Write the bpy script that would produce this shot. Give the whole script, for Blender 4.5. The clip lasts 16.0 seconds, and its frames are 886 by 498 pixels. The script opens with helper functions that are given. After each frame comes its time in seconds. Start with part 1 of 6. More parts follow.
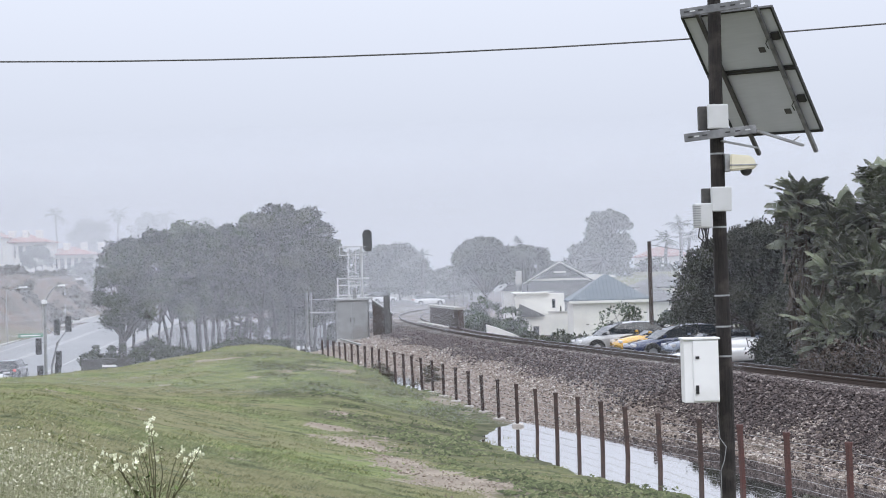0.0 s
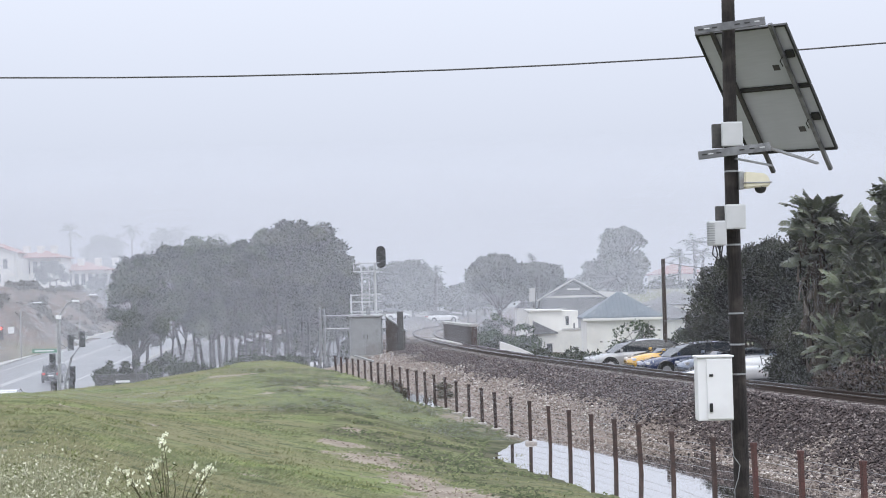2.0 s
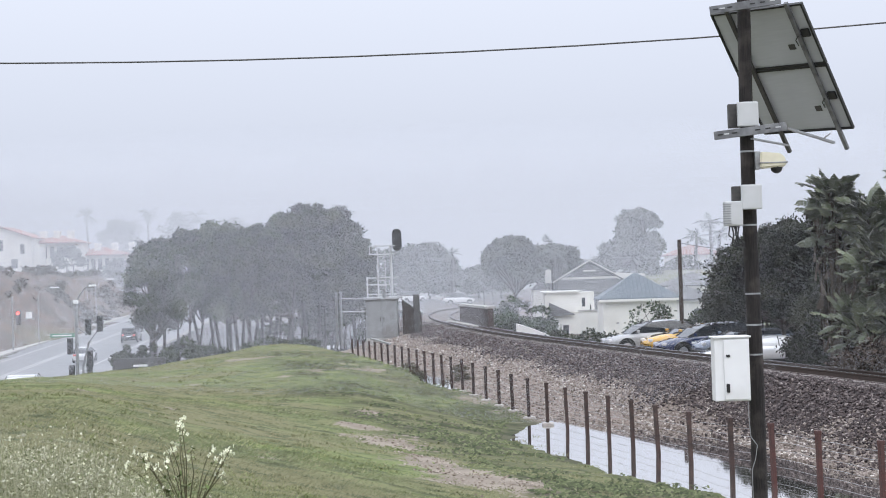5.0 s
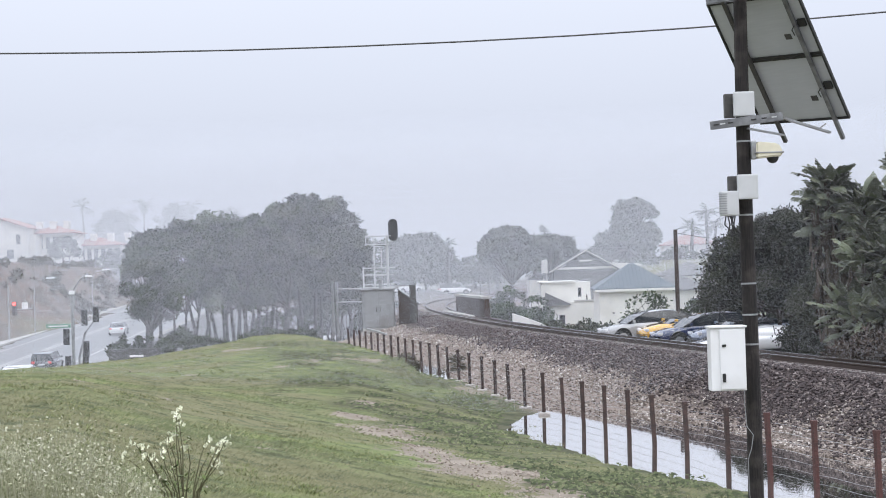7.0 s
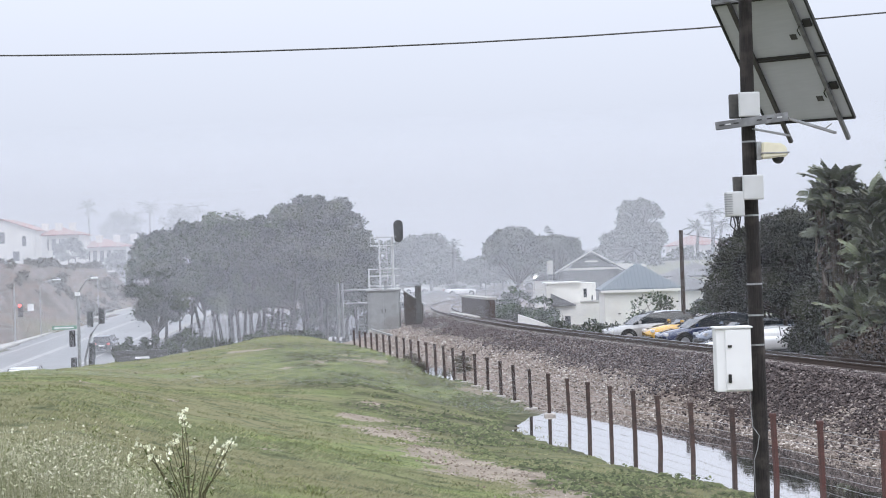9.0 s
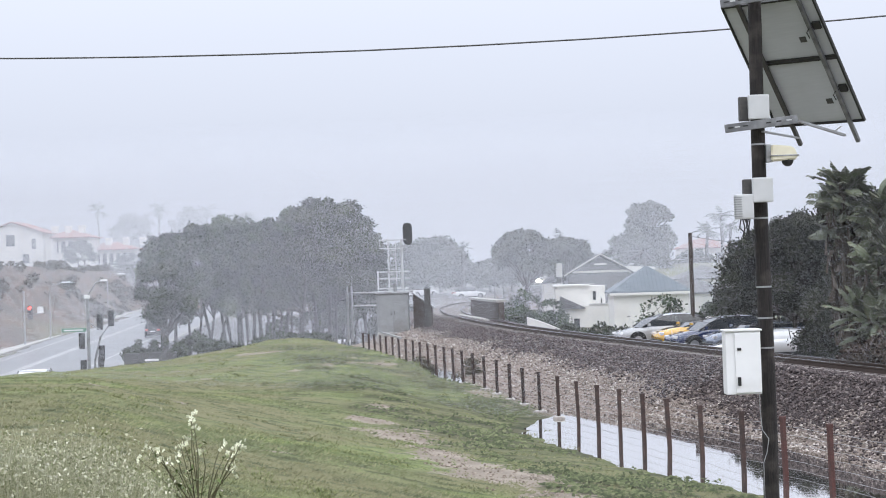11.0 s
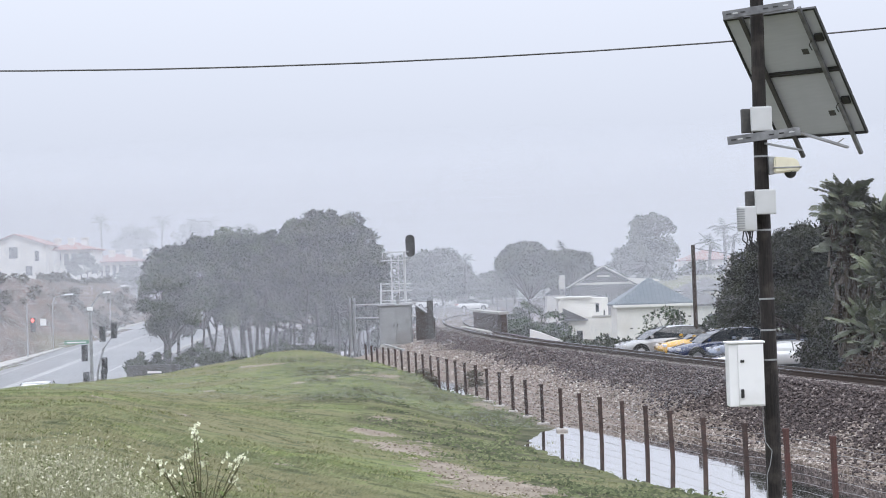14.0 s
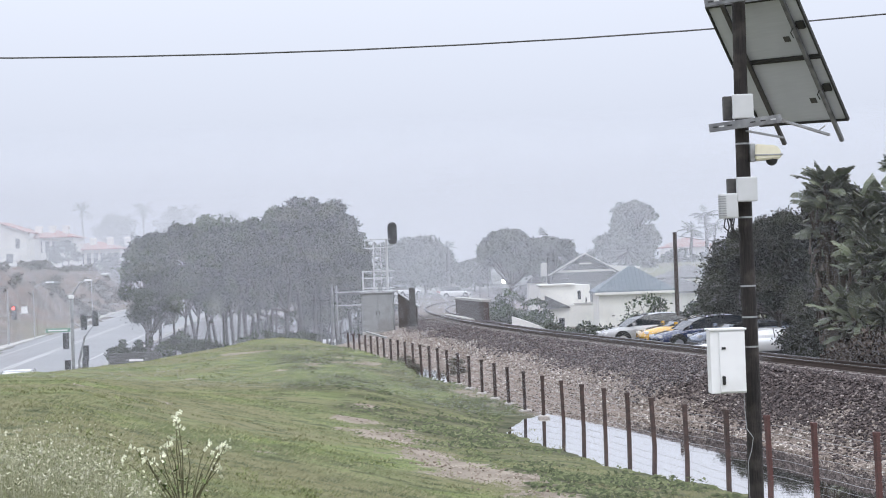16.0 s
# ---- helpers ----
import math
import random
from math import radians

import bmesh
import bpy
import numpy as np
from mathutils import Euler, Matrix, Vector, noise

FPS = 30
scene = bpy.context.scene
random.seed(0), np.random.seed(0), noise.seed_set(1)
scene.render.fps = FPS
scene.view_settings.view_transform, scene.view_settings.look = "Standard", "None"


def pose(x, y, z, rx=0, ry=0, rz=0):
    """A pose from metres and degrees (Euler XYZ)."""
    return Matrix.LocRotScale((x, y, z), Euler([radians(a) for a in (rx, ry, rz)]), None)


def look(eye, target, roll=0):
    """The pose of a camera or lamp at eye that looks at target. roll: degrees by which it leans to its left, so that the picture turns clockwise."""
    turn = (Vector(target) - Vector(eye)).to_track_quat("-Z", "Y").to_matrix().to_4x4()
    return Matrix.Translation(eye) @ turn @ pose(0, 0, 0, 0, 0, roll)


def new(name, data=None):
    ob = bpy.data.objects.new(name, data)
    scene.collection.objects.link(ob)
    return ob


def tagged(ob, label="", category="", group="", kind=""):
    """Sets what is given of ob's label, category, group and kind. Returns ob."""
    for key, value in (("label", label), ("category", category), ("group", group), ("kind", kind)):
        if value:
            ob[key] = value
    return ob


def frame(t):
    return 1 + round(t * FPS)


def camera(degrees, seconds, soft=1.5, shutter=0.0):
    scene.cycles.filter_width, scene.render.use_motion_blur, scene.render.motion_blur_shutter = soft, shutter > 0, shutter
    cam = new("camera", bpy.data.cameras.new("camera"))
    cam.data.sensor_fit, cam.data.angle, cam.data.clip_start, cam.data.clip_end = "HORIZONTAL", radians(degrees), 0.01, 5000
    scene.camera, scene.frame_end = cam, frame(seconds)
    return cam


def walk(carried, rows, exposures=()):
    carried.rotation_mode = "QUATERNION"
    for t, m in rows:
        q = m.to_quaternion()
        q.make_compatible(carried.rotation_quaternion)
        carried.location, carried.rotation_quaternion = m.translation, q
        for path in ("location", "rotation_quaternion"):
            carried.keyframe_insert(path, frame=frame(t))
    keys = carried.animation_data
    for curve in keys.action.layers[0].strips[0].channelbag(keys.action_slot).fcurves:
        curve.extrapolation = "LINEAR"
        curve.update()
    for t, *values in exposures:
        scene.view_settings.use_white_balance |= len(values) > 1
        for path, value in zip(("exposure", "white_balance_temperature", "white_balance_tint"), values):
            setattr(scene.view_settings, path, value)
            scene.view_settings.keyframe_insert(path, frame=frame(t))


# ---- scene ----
cam = camera(31.28, 16.0, soft=1.0)
EYE = (0.0, 0.0, 3.45)
WALK = [
    (0.0, pose(*EYE, 91.2076, 1.5996, 0.0337)),
    (0.5, pose(*EYE, 91.259, 1.5683, 0.0873)),
    (1.0, pose(*EYE, 91.4291, 1.504, 0.1814)),
    (1.5, pose(*EYE, 91.675, 1.4092, 0.3696)),
    (2.0, pose(*EYE, 91.8268, 1.3986, 0.5207)),
    (2.5, pose(*EYE, 91.8018, 1.4396, 0.6314)),
    (3.0, pose(*EYE, 91.6265, 1.5468, 0.7586)),
    (3.5, pose(*EYE, 91.4651, 1.6969, 0.9409)),
    (4.0, pose(*EYE, 91.3639, 1.7787, 1.1172)),
    (6.5, pose(*EYE, 90.9536, 1.7544, 1.0552)),
    (7.0, pose(*EYE, 90.8422, 1.8298, 0.9666)),
    (7.5, pose(*EYE, 90.7559, 1.8842, 0.9718)),
    (8.0, pose(*EYE, 90.7785, 1.9664, 1.0461)),
    (8.5, pose(*EYE, 90.8525, 1.9223, 1.0971)),
    (9.0, pose(*EYE, 90.8867, 1.9266, 1.1636)),
    (11.5, pose(*EYE, 91.0617, 1.8897, 1.571)),
    (12.0, pose(*EYE, 91.1525, 1.8642, 1.63)),
    (12.5, pose(*EYE, 91.2416, 1.8288, 1.6625)),
    (13.0, pose(*EYE, 91.3361, 1.8269, 1.693)),
    (13.5, pose(*EYE, 91.4301, 1.8386, 1.6691)),
    (14.0, pose(*EYE, 91.4336, 1.9257, 1.5948)),
    (14.5, pose(*EYE, 91.3064, 2.0345, 1.4781)),
    (15.0, pose(*EYE, 91.1209, 2.0382, 1.3199)),
    (15.5, pose(*EYE, 90.9992, 1.9812, 1.1312)),
    (16.0, pose(*EYE, 90.9588, 1.9813, 0.9473)),
]
walk(cam, WALK, [(0.0, 0.0), (4.0, 0.0), (6.5, 0.02), (7.5, 0.06), (9.0, 0.07), (11.5, 0.06), (13.0, 0.03), (14.5, 0.02), (16.0, 0.05)])

# ---- light ----
SUN_EL, SUN_AZ = 48.0, 160.0
world = bpy.data.worlds.new("overcast")
scene.world = world
world.use_nodes = True
wn, wl = world.node_tree.nodes, world.node_tree.links
wn.clear()
sky = wn.new("ShaderNodeTexSky")
sky.sky_type, sky.sun_disc = "NISHITA", False
sky.sun_elevation, sky.sun_rotation = radians(SUN_EL), radians(SUN_AZ)
sky.air_density, sky.dust_density = 1.0, 5.0
dim = wn.new("ShaderNodeMix")
dim.data_type, dim.blend_type = "RGBA", "MULTIPLY"
dim.inputs[0].default_value = 1.0
dim.inputs[7].default_value = (0.09, 0.09, 0.09, 1)
wl.new(sky.outputs[0], dim.inputs[6])
# thick stratus: paler towards the zenith than at the horizon
coord = wn.new("ShaderNodeTexCoord")
split = wn.new("ShaderNodeSeparateXYZ")
wl.new(coord.outputs["Generated"], split.inputs[0])
ramp = wn.new("ShaderNodeValToRGB")
ramp.color_ramp.elements[0].position, ramp.color_ramp.elements[0].color = 0.0, (0.60, 0.645, 0.77, 1)
ramp.color_ramp.elements[1].position, ramp.color_ramp.elements[1].color = 0.19, (0.88, 0.935, 1.08, 1)
e = ramp.color_ramp.elements.new(1.0)
e.color = (2.65, 2.80, 3.15, 1)
e = ramp.color_ramp.elements.new(0.07)
e.color = (0.71, 0.76, 0.895, 1)
wl.new(split.outputs[2], ramp.inputs[0])
veil = wn.new("ShaderNodeMix")
veil.data_type = "RGBA"
veil.inputs[0].default_value = 0.9
wl.new(dim.outputs[2], veil.inputs[6])
wl.new(ramp.outputs[0], veil.inputs[7])
bg = wn.new("ShaderNodeBackground")
bg.inputs[1].default_value = 1.0
wl.new(veil.outputs[2], bg.inputs[0])
wl.new(bg.outputs[0], wn.new("ShaderNodeOutputWorld").inputs[0])

sun = bpy.data.lights.new("sun", "SUN")
sun.energy, sun.angle, sun.color = 0.7, radians(40), (1.0, 0.98, 0.96)
sun_ob = new("sun", sun)
sun_ob.matrix_world = look((0, 0, 60), (0 - 30 * math.sin(radians(SUN_AZ)), 0 - 30 * math.cos(radians(SUN_AZ)), 60 - 30 * math.tan(radians(SUN_EL))))

# ---- materials ----
def nodes_of(m):
    m.use_nodes = True
    t = m.node_tree
    return t.nodes, t.links, t.nodes["Principled BSDF"]


def mix_rgb(n, l, fac, a, b):
    x = n.new("ShaderNodeMix")
    x.data_type = "RGBA"
    for sock, v in ((x.inputs[0], fac), (x.inputs[6], a), (x.inputs[7], b)):
        if isinstance(v, bpy.types.NodeSocket):
            l.new(v, sock)
        else:
            sock.default_value = v if not isinstance(v, tuple) else (*v, 1)
    return x.outputs[2]


def noise_fac(n, l, scale, lo=0.35, hi=0.65, detail=4, stretch=None, vec=None):
    c = n.new("ShaderNodeTexCoord") if vec is None else None
    src = c.outputs["Object"] if vec is None else vec
    if stretch:
        mp = n.new("ShaderNodeMapping")
        mp.inputs["Scale"].default_value = stretch
        l.new(src, mp.inputs[0])
        src = mp.outputs[0]
    x = n.new("ShaderNodeTexNoise")
    x.inputs["Scale"].default_value, x.inputs["Detail"].default_value = scale, detail
    l.new(src, x.inputs["Vector"])
    r = n.new("ShaderNodeMapRange")
    r.inputs[1].default_value, r.inputs[2].default_value = lo, hi
    l.new(x.outputs[0], r.inputs[0])
    return r.outputs[0]


def mat(name, base, other=None, scale=6.0, rough=0.7, metal=0.0, bump=0.0, grime=None, grime_scale=0.8, stretch=None, vary=0.0, spec=0.5, bump_scale=None):
    """A surface with a fine grain between two colours, a broad stain and fine relief."""
    m = bpy.data.materials.new(name)
    n, l, p = nodes_of(m)
    col = mix_rgb(n, l, noise_fac(n, l, scale, 0.3, 0.7, 6, stretch), base, other or tuple(c * 0.8 for c in base))
    if grime:
        col = mix_rgb(n, l, noise_fac(n, l, grime_scale, 0.48, 0.72, 5), col, grime)
    if vary:
        info = n.new("ShaderNodeObjectInfo")
        hsv = n.new("ShaderNodeHueSaturation")
        mr = n.new("ShaderNodeMapRange")
        mr.inputs[3].default_value, mr.inputs[4].default_value = 1 - vary, 1 + vary
        l.new(info.outputs["Random"], mr.inputs[0])
        l.new(mr.outputs[0], hsv.inputs["Value"])
        l.new(col, hsv.inputs["Color"])
        col = hsv.outputs[0]
    l.new(col, p.inputs["Base Color"])
    p.inputs["Roughness"].default_value, p.inputs["Metallic"].default_value = rough, metal
    p.inputs["Specular IOR Level"].default_value = spec
    if bump:
        b = n.new("ShaderNodeBump")
        b.inputs["Strength"].default_value, b.inputs["Distance"].default_value = bump, 0.02
        l.new(noise_fac(n, l, bump_scale or scale * 2, 0.2, 0.8, 6, stretch), b.inputs["Height"])
        l.new(b.outputs[0], p.inputs["Normal"])
    return m


def island_mat(name, cols, rough=0.8, spec=0.3, fine=0.0, broad=0.0):
    """Colour by piece: each loose piece of the mesh takes its own tone."""
    m = bpy.data.materials.new(name)
    n, l, p = nodes_of(m)
    g = n.new("ShaderNodeNewGeometry")
    r = n.new("ShaderNodeValToRGB")
    el = r.color_ramp.elements
    while len(el) < len(cols):
        el.new(0.5)
    for i, c in enumerate(cols):
        el[i].position, el[i].color = i / max(1, len(cols) - 1), (*c, 1)
    l.new(g.outputs["Random Per Island"], r.inputs[0])
    col = r.outputs[0]
    if fine:
        col = mix_rgb(n, l, noise_fac(n, l, fine, 0.3, 0.7), col, tuple(c * 0.7 for c in cols[0]))
    # blotches that put shaded hollows and lit clumps into the colour
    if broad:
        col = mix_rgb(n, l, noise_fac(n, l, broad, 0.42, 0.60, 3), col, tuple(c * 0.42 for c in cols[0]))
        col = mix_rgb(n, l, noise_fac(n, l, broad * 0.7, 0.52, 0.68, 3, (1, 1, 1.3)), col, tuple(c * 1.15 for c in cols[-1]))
    l.new(col, p.inputs["Base Color"])
    p.inputs["Roughness"].default_value, p.inputs["Specular IOR Level"].default_value = rough, spec
    return m


def glow(name, col, strength):
    m = bpy.data.materials.new(name)
    n, l, p = nodes_of(m)
    p.inputs["Base Color"].default_value = (*col, 1)
    p.inputs["Emission Color"].default_value, p.inputs["Emission Strength"].default_value = (*col, 1), strength
    return m


STEEL = mat("galvanised_steel", (0.42, 0.43, 0.44), (0.30, 0.31, 0.32), 30, 0.45, 0.7, 0.1, (0.22, 0.21, 0.20), 3)
LIGHT_STEEL = mat("pale_galvanised_steel", (0.60, 0.61, 0.62), (0.50, 0.51, 0.52), 20, 0.5, 0.2, 0.1, (0.42, 0.42, 0.42), 2)
ARM_STEEL = mat("weathered_slotted_steel", (0.20, 0.205, 0.215), (0.11, 0.112, 0.118), 9, 0.5, 0.4, 0.2, (0.28, 0.285, 0.295), 5)
PALE_PLASTIC = mat("pale_grey_plastic", (0.56, 0.57, 0.58), (0.52, 0.53, 0.54), 6, 0.5, 0, 0.02, (0.47, 0.47, 0.47), 2)
DARK_STEEL = mat("dull_dark_steel", (0.06, 0.06, 0.06), (0.09, 0.085, 0.08), 25, 0.6, 0.3, 0.1)
BLACK = mat("black_plastic", (0.012, 0.012, 0.013), (0.02, 0.02, 0.02), 30, 0.5)
WHITE = mat("white_enamel", (0.82, 0.825, 0.83), (0.78, 0.785, 0.79), 3, 0.4, 0, 0.03, (0.70, 0.70, 0.69), 1.6)
CREAM = mat("cream_plastic", (0.74, 0.70, 0.55), (0.68, 0.64, 0.50), 12, 0.45)
RUST = mat("rusted_post_steel", (0.045, 0.033, 0.03), (0.075, 0.046, 0.04), 18, 0.85, 0.1, 0.4, (0.035, 0.028, 0.026), 5, vary=0.25)
RUST_RED = mat("red_primer_post_steel", (0.11, 0.045, 0.04), (0.075, 0.04, 0.036), 18, 0.85, 0.1, 0.4, (0.06, 0.038, 0.034), 5)
POLE_WOOD = mat("weathered_creosote_wood", (0.030, 0.024, 0.022), (0.007, 0.0065, 0.0065), 9, 0.85, 0, 0.9, (0.066, 0.055, 0.050), 3.4, (7, 7, 0.35))
CONCRETE = mat("stained_concrete", (0.46, 0.45, 0.42), (0.36, 0.35, 0.33), 5, 0.85, 0, 0.3, (0.25, 0.24, 0.22), 0.7)
STUCCO = mat("white_stucco", (0.78, 0.77, 0.73), (0.70, 0.69, 0.66), 8, 0.9, 0, 0.3, (0.60, 0.58, 0.54), 0.5)
GLASS = mat("dark_window_glass", (0.03, 0.035, 0.04), (0.05, 0.055, 0.06), 3, 0.06)
RAIL_STEEL = mat("rail_steel", (0.085, 0.06, 0.048), (0.06, 0.045, 0.04), 14, 0.7, 0.3, 0.2)
RAIL_TOP = mat("worn_rail_head", (0.46, 0.46, 0.47), (0.38, 0.38, 0.39), 30, 0.25, 0.9)
TIE = mat("weathered_tie", (0.24, 0.215, 0.20), (0.17, 0.15, 0.14), 8, 0.9, 0, 0.5, stretch=(1, 6, 6), vary=0.2)
ASPHALT = mat("wet_asphalt", (0.11, 0.115, 0.12), (0.085, 0.09, 0.095), 40, 0.32, 0, 0.2, (0.15, 0.15, 0.155), 0.15)
PAINT = mat("worn_road_paint", (0.62, 0.62, 0.60), (0.45, 0.45, 0.44), 9, 0.6)
BROWN_WALL = mat("brown_timber_wall", (0.075, 0.055, 0.045), (0.05, 0.04, 0.035), 5, 0.85, 0, 0.3, stretch=(1, 1, 5))

# ---- mesh tools ----
def part(name, bm, material, parent=None, label="", smooth=False):
    """Link a bmesh as one mesh object under a thing or a part."""
    me = bpy.data.meshes.new(name)
    bm.to_mesh(me)
    bm.free()
    if smooth:
        me.polygons.foreach_set("use_smooth", [True] * len(me.polygons))
    for m in material if isinstance(material, (list, tuple)) else (material,):
        me.materials.append(m)
    ob = new(name, me)
    ob.parent = parent
    return tagged(ob, label)


def thing(name, label, category, x=0, y=0, z=0, rz=0, group="", kind="", rx=0, ry=0):
    ob = tagged(new(name), label, category, group, kind)
    ob.matrix_world = pose(x, y, z, rx, ry, rz)
    return ob


def box(bm, x0, y0, z0, x1, y1, z1, bevel=0.0, m=None, mat_index=0):
    vs = bmesh.ops.create_cube(bm, size=1.0)["verts"]
    for v in vs:
        v.co = Vector(((x0 + x1) / 2 + v.co.x * (x1 - x0), (y0 + y1) / 2 + v.co.y * (y1 - y0), (z0 + z1) / 2 + v.co.z * (z1 - z0)))
    if bevel:
        es = list({e for v in vs for e in v.link_edges})
        r = bmesh.ops.bevel(bm, geom=es, offset=bevel, segments=2, affect="EDGES", profile=0.6)
        vs = list({v for f in r["faces"] for v in f.verts} | {v for v in vs if v.is_valid})
    if m is not None:
        for v in vs:
            v.co = m @ v.co
    if mat_index:
        for f in {f for v in vs for f in v.link_faces}:
            f.material_index = mat_index
    return vs


def tube(bm, pts, r0, r1=None, sides=8, caps=True):
    """A round bar along points, tapering from r0 to r1."""
    r1 = r0 if r1 is None else r1
    pts = [Vector(p) for p in pts]
    rings = []
    for i, p in enumerate(pts):
        d = (pts[min(i + 1, len(pts) - 1)] - pts[max(i - 1, 0)]).normalized()
        a = d.cross(Vector((0, 0, 1)) if abs(d.z) < 0.9 else Vector((1, 0, 0))).normalized()
        b = d.cross(a)
        r = r0 + (r1 - r0) * i / max(1, len(pts) - 1)
        rings.append([bm.verts.new(p + a * (r * math.cos(k * math.tau / sides)) + b * (r * math.sin(k * math.tau / sides))) for k in range(sides)])
    for u, v in zip(rings, rings[1:]):
        for k in range(sides):
            bm.faces.new((u[k], u[(k + 1) % sides], v[(k + 1) % sides], v[k]))
    if caps:
        bm.faces.new(rings[0])
        bm.faces.new(rings[-1][::-1])
    return rings


def bar(bm, p, q, w, h=None, bevel=0.0):
    """A square bar from p to q."""
    p, q = Vector(p), Vector(q)
    m = Matrix.Translation((p + q) / 2) @ (q - p).to_track_quat("Z", "Y").to_matrix().to_4x4()
    h, n = h or w, (q - p).length / 2
    return box(bm, -w / 2, -h / 2, -n, w / 2, h / 2, n, bevel, m)


def prism(bm, outline, y0, y1):
    """An outline in x and z, drawn out from y0 to y1."""
    a = [bm.verts.new((x, y0, z)) for x, z in outline]
    b = [bm.verts.new((x, y1, z)) for x, z in outline]
    bm.faces.new(a)
    bm.faces.new(b[::-1])
    for i in range(len(a)):
        j = (i + 1) % len(a)
        bm.faces.new((a[j], a[i], b[i], b[j]))


def from_arrays(name, verts, faces, material, parent=None, smooth=False):
    me = bpy.data.meshes.new(name)
    me.from_pydata(verts if isinstance(verts, list) else verts.tolist(), [], faces if isinstance(faces, list) else faces.tolist())
    if smooth:
        me.polygons.foreach_set("use_smooth", [True] * len(me.polygons))
    for m in material if isinstance(material, (list, tuple)) else (material,):
        me.materials.append(m)
    ob = new(name, me)
    ob.parent = parent
    return ob


rng = np.random.default_rng(7)

# ---- the lie of the land ----
FENCE_A, FENCE_U, FENCE_N = (5.7, 22.2), (-0.2557, 0.9668), (0.9668, 0.2557)
RAIL_Y = np.array([-60, -20, 0, 15.7, 31.2, 46.7, 64, 80, 97, 112, 128, 142, 158, 172, 200.0])
RAIL_X = np.array([29, 20.1, 15.6, 12.15, 8.73, 5.25, 1.55, -0.8, -2.6, -3.3, -2.8, -0.6, 3.6, 9.0, 24.0])
_ys = np.linspace(-60, 200, 521)
_xs = np.interp(_ys, RAIL_Y, RAIL_X)
_k = np.hanning(41)
_xs = np.convolve(np.pad(_xs, 20, mode="reflect", reflect_type="odd"), _k / _k.sum(), "valid")
_slope = np.gradient(_xs, _ys)


CANT = 0.12  # the outer rail of the curve lies higher


def smooth(a, b, v):
    t = np.clip((v - a) / (b - a), 0, 1)
    return t * t * (3 - 2 * t)


def fence_ps(x, y):
    return (x - FENCE_A[0]) * FENCE_N[0] + (y - FENCE_A[1]) * FENCE_N[1], (x - FENCE_A[0]) * FENCE_U[0] + (y - FENCE_A[1]) * FENCE_U[1]


def track_q(x, y):
    """Distance across the track from its centre line, to the right."""
    yc = np.clip(y, -60, 200)
    sl = np.interp(yc, _ys, _slope)
    return (x - np.interp(yc, _ys, _xs)) / np.sqrt(1 + sl * sl) - 0.72


def road_z(y):
    return -2.3 + (np.clip(y, 40, 420) - 115) * 0.0276


def road_left(y):
    return -39.2 - 0.066 * (y - 115)


_lat = np.random.default_rng(99).uniform(-1, 1, (256, 256))


def lattice(u, v):
    """Smooth noise with unit cells, from -1 to 1."""
    i, j = np.floor(u).astype(int), np.floor(v).astype(int)
    f, g = u - i, v - j
    f, g = f * f * (3 - 2 * f), g * g * (3 - 2 * g)
    i0, i1, j0, j1 = i % 256, (i + 1) % 256, j % 256, (j + 1) % 256
    return (_lat[i0, j0] * (1 - f) + _lat[i1, j0] * f) * (1 - g) + (_lat[i0, j1] * (1 - f) + _lat[i1, j1] * f) * g


def wave(x, y, size, seed):
    """Uneven swells about size metres from crest to flank."""
    u, v = (0.94 * x + 0.34 * y) / (1.7 * size) + 17.3 * seed, (0.94 * y - 0.34 * x) / (1.7 * size) + 31.7 * seed
    return 1.15 * lattice(u, v) + 0.5 * lattice(u * 2.1 + 7, v * 2.1 + 3) + 0.25 * lattice(u * 4.3 + 1, v * 4.3 + 9)


NEAR_P = ([-40, -14, -11, -9.2, -6.6, -4, -1.9, 0.3], [1.9, 1.85, 1.75, 1.3, 0.72, 0.27, 0.0, -0.08])
FAR_P = ([-40, -20, -12, -8, -3.8, -1.5, 0.0, 0.5], [1.0, 1.0, 1.08, 1.0, 1.22, 1.10, 0.50, 0.36])


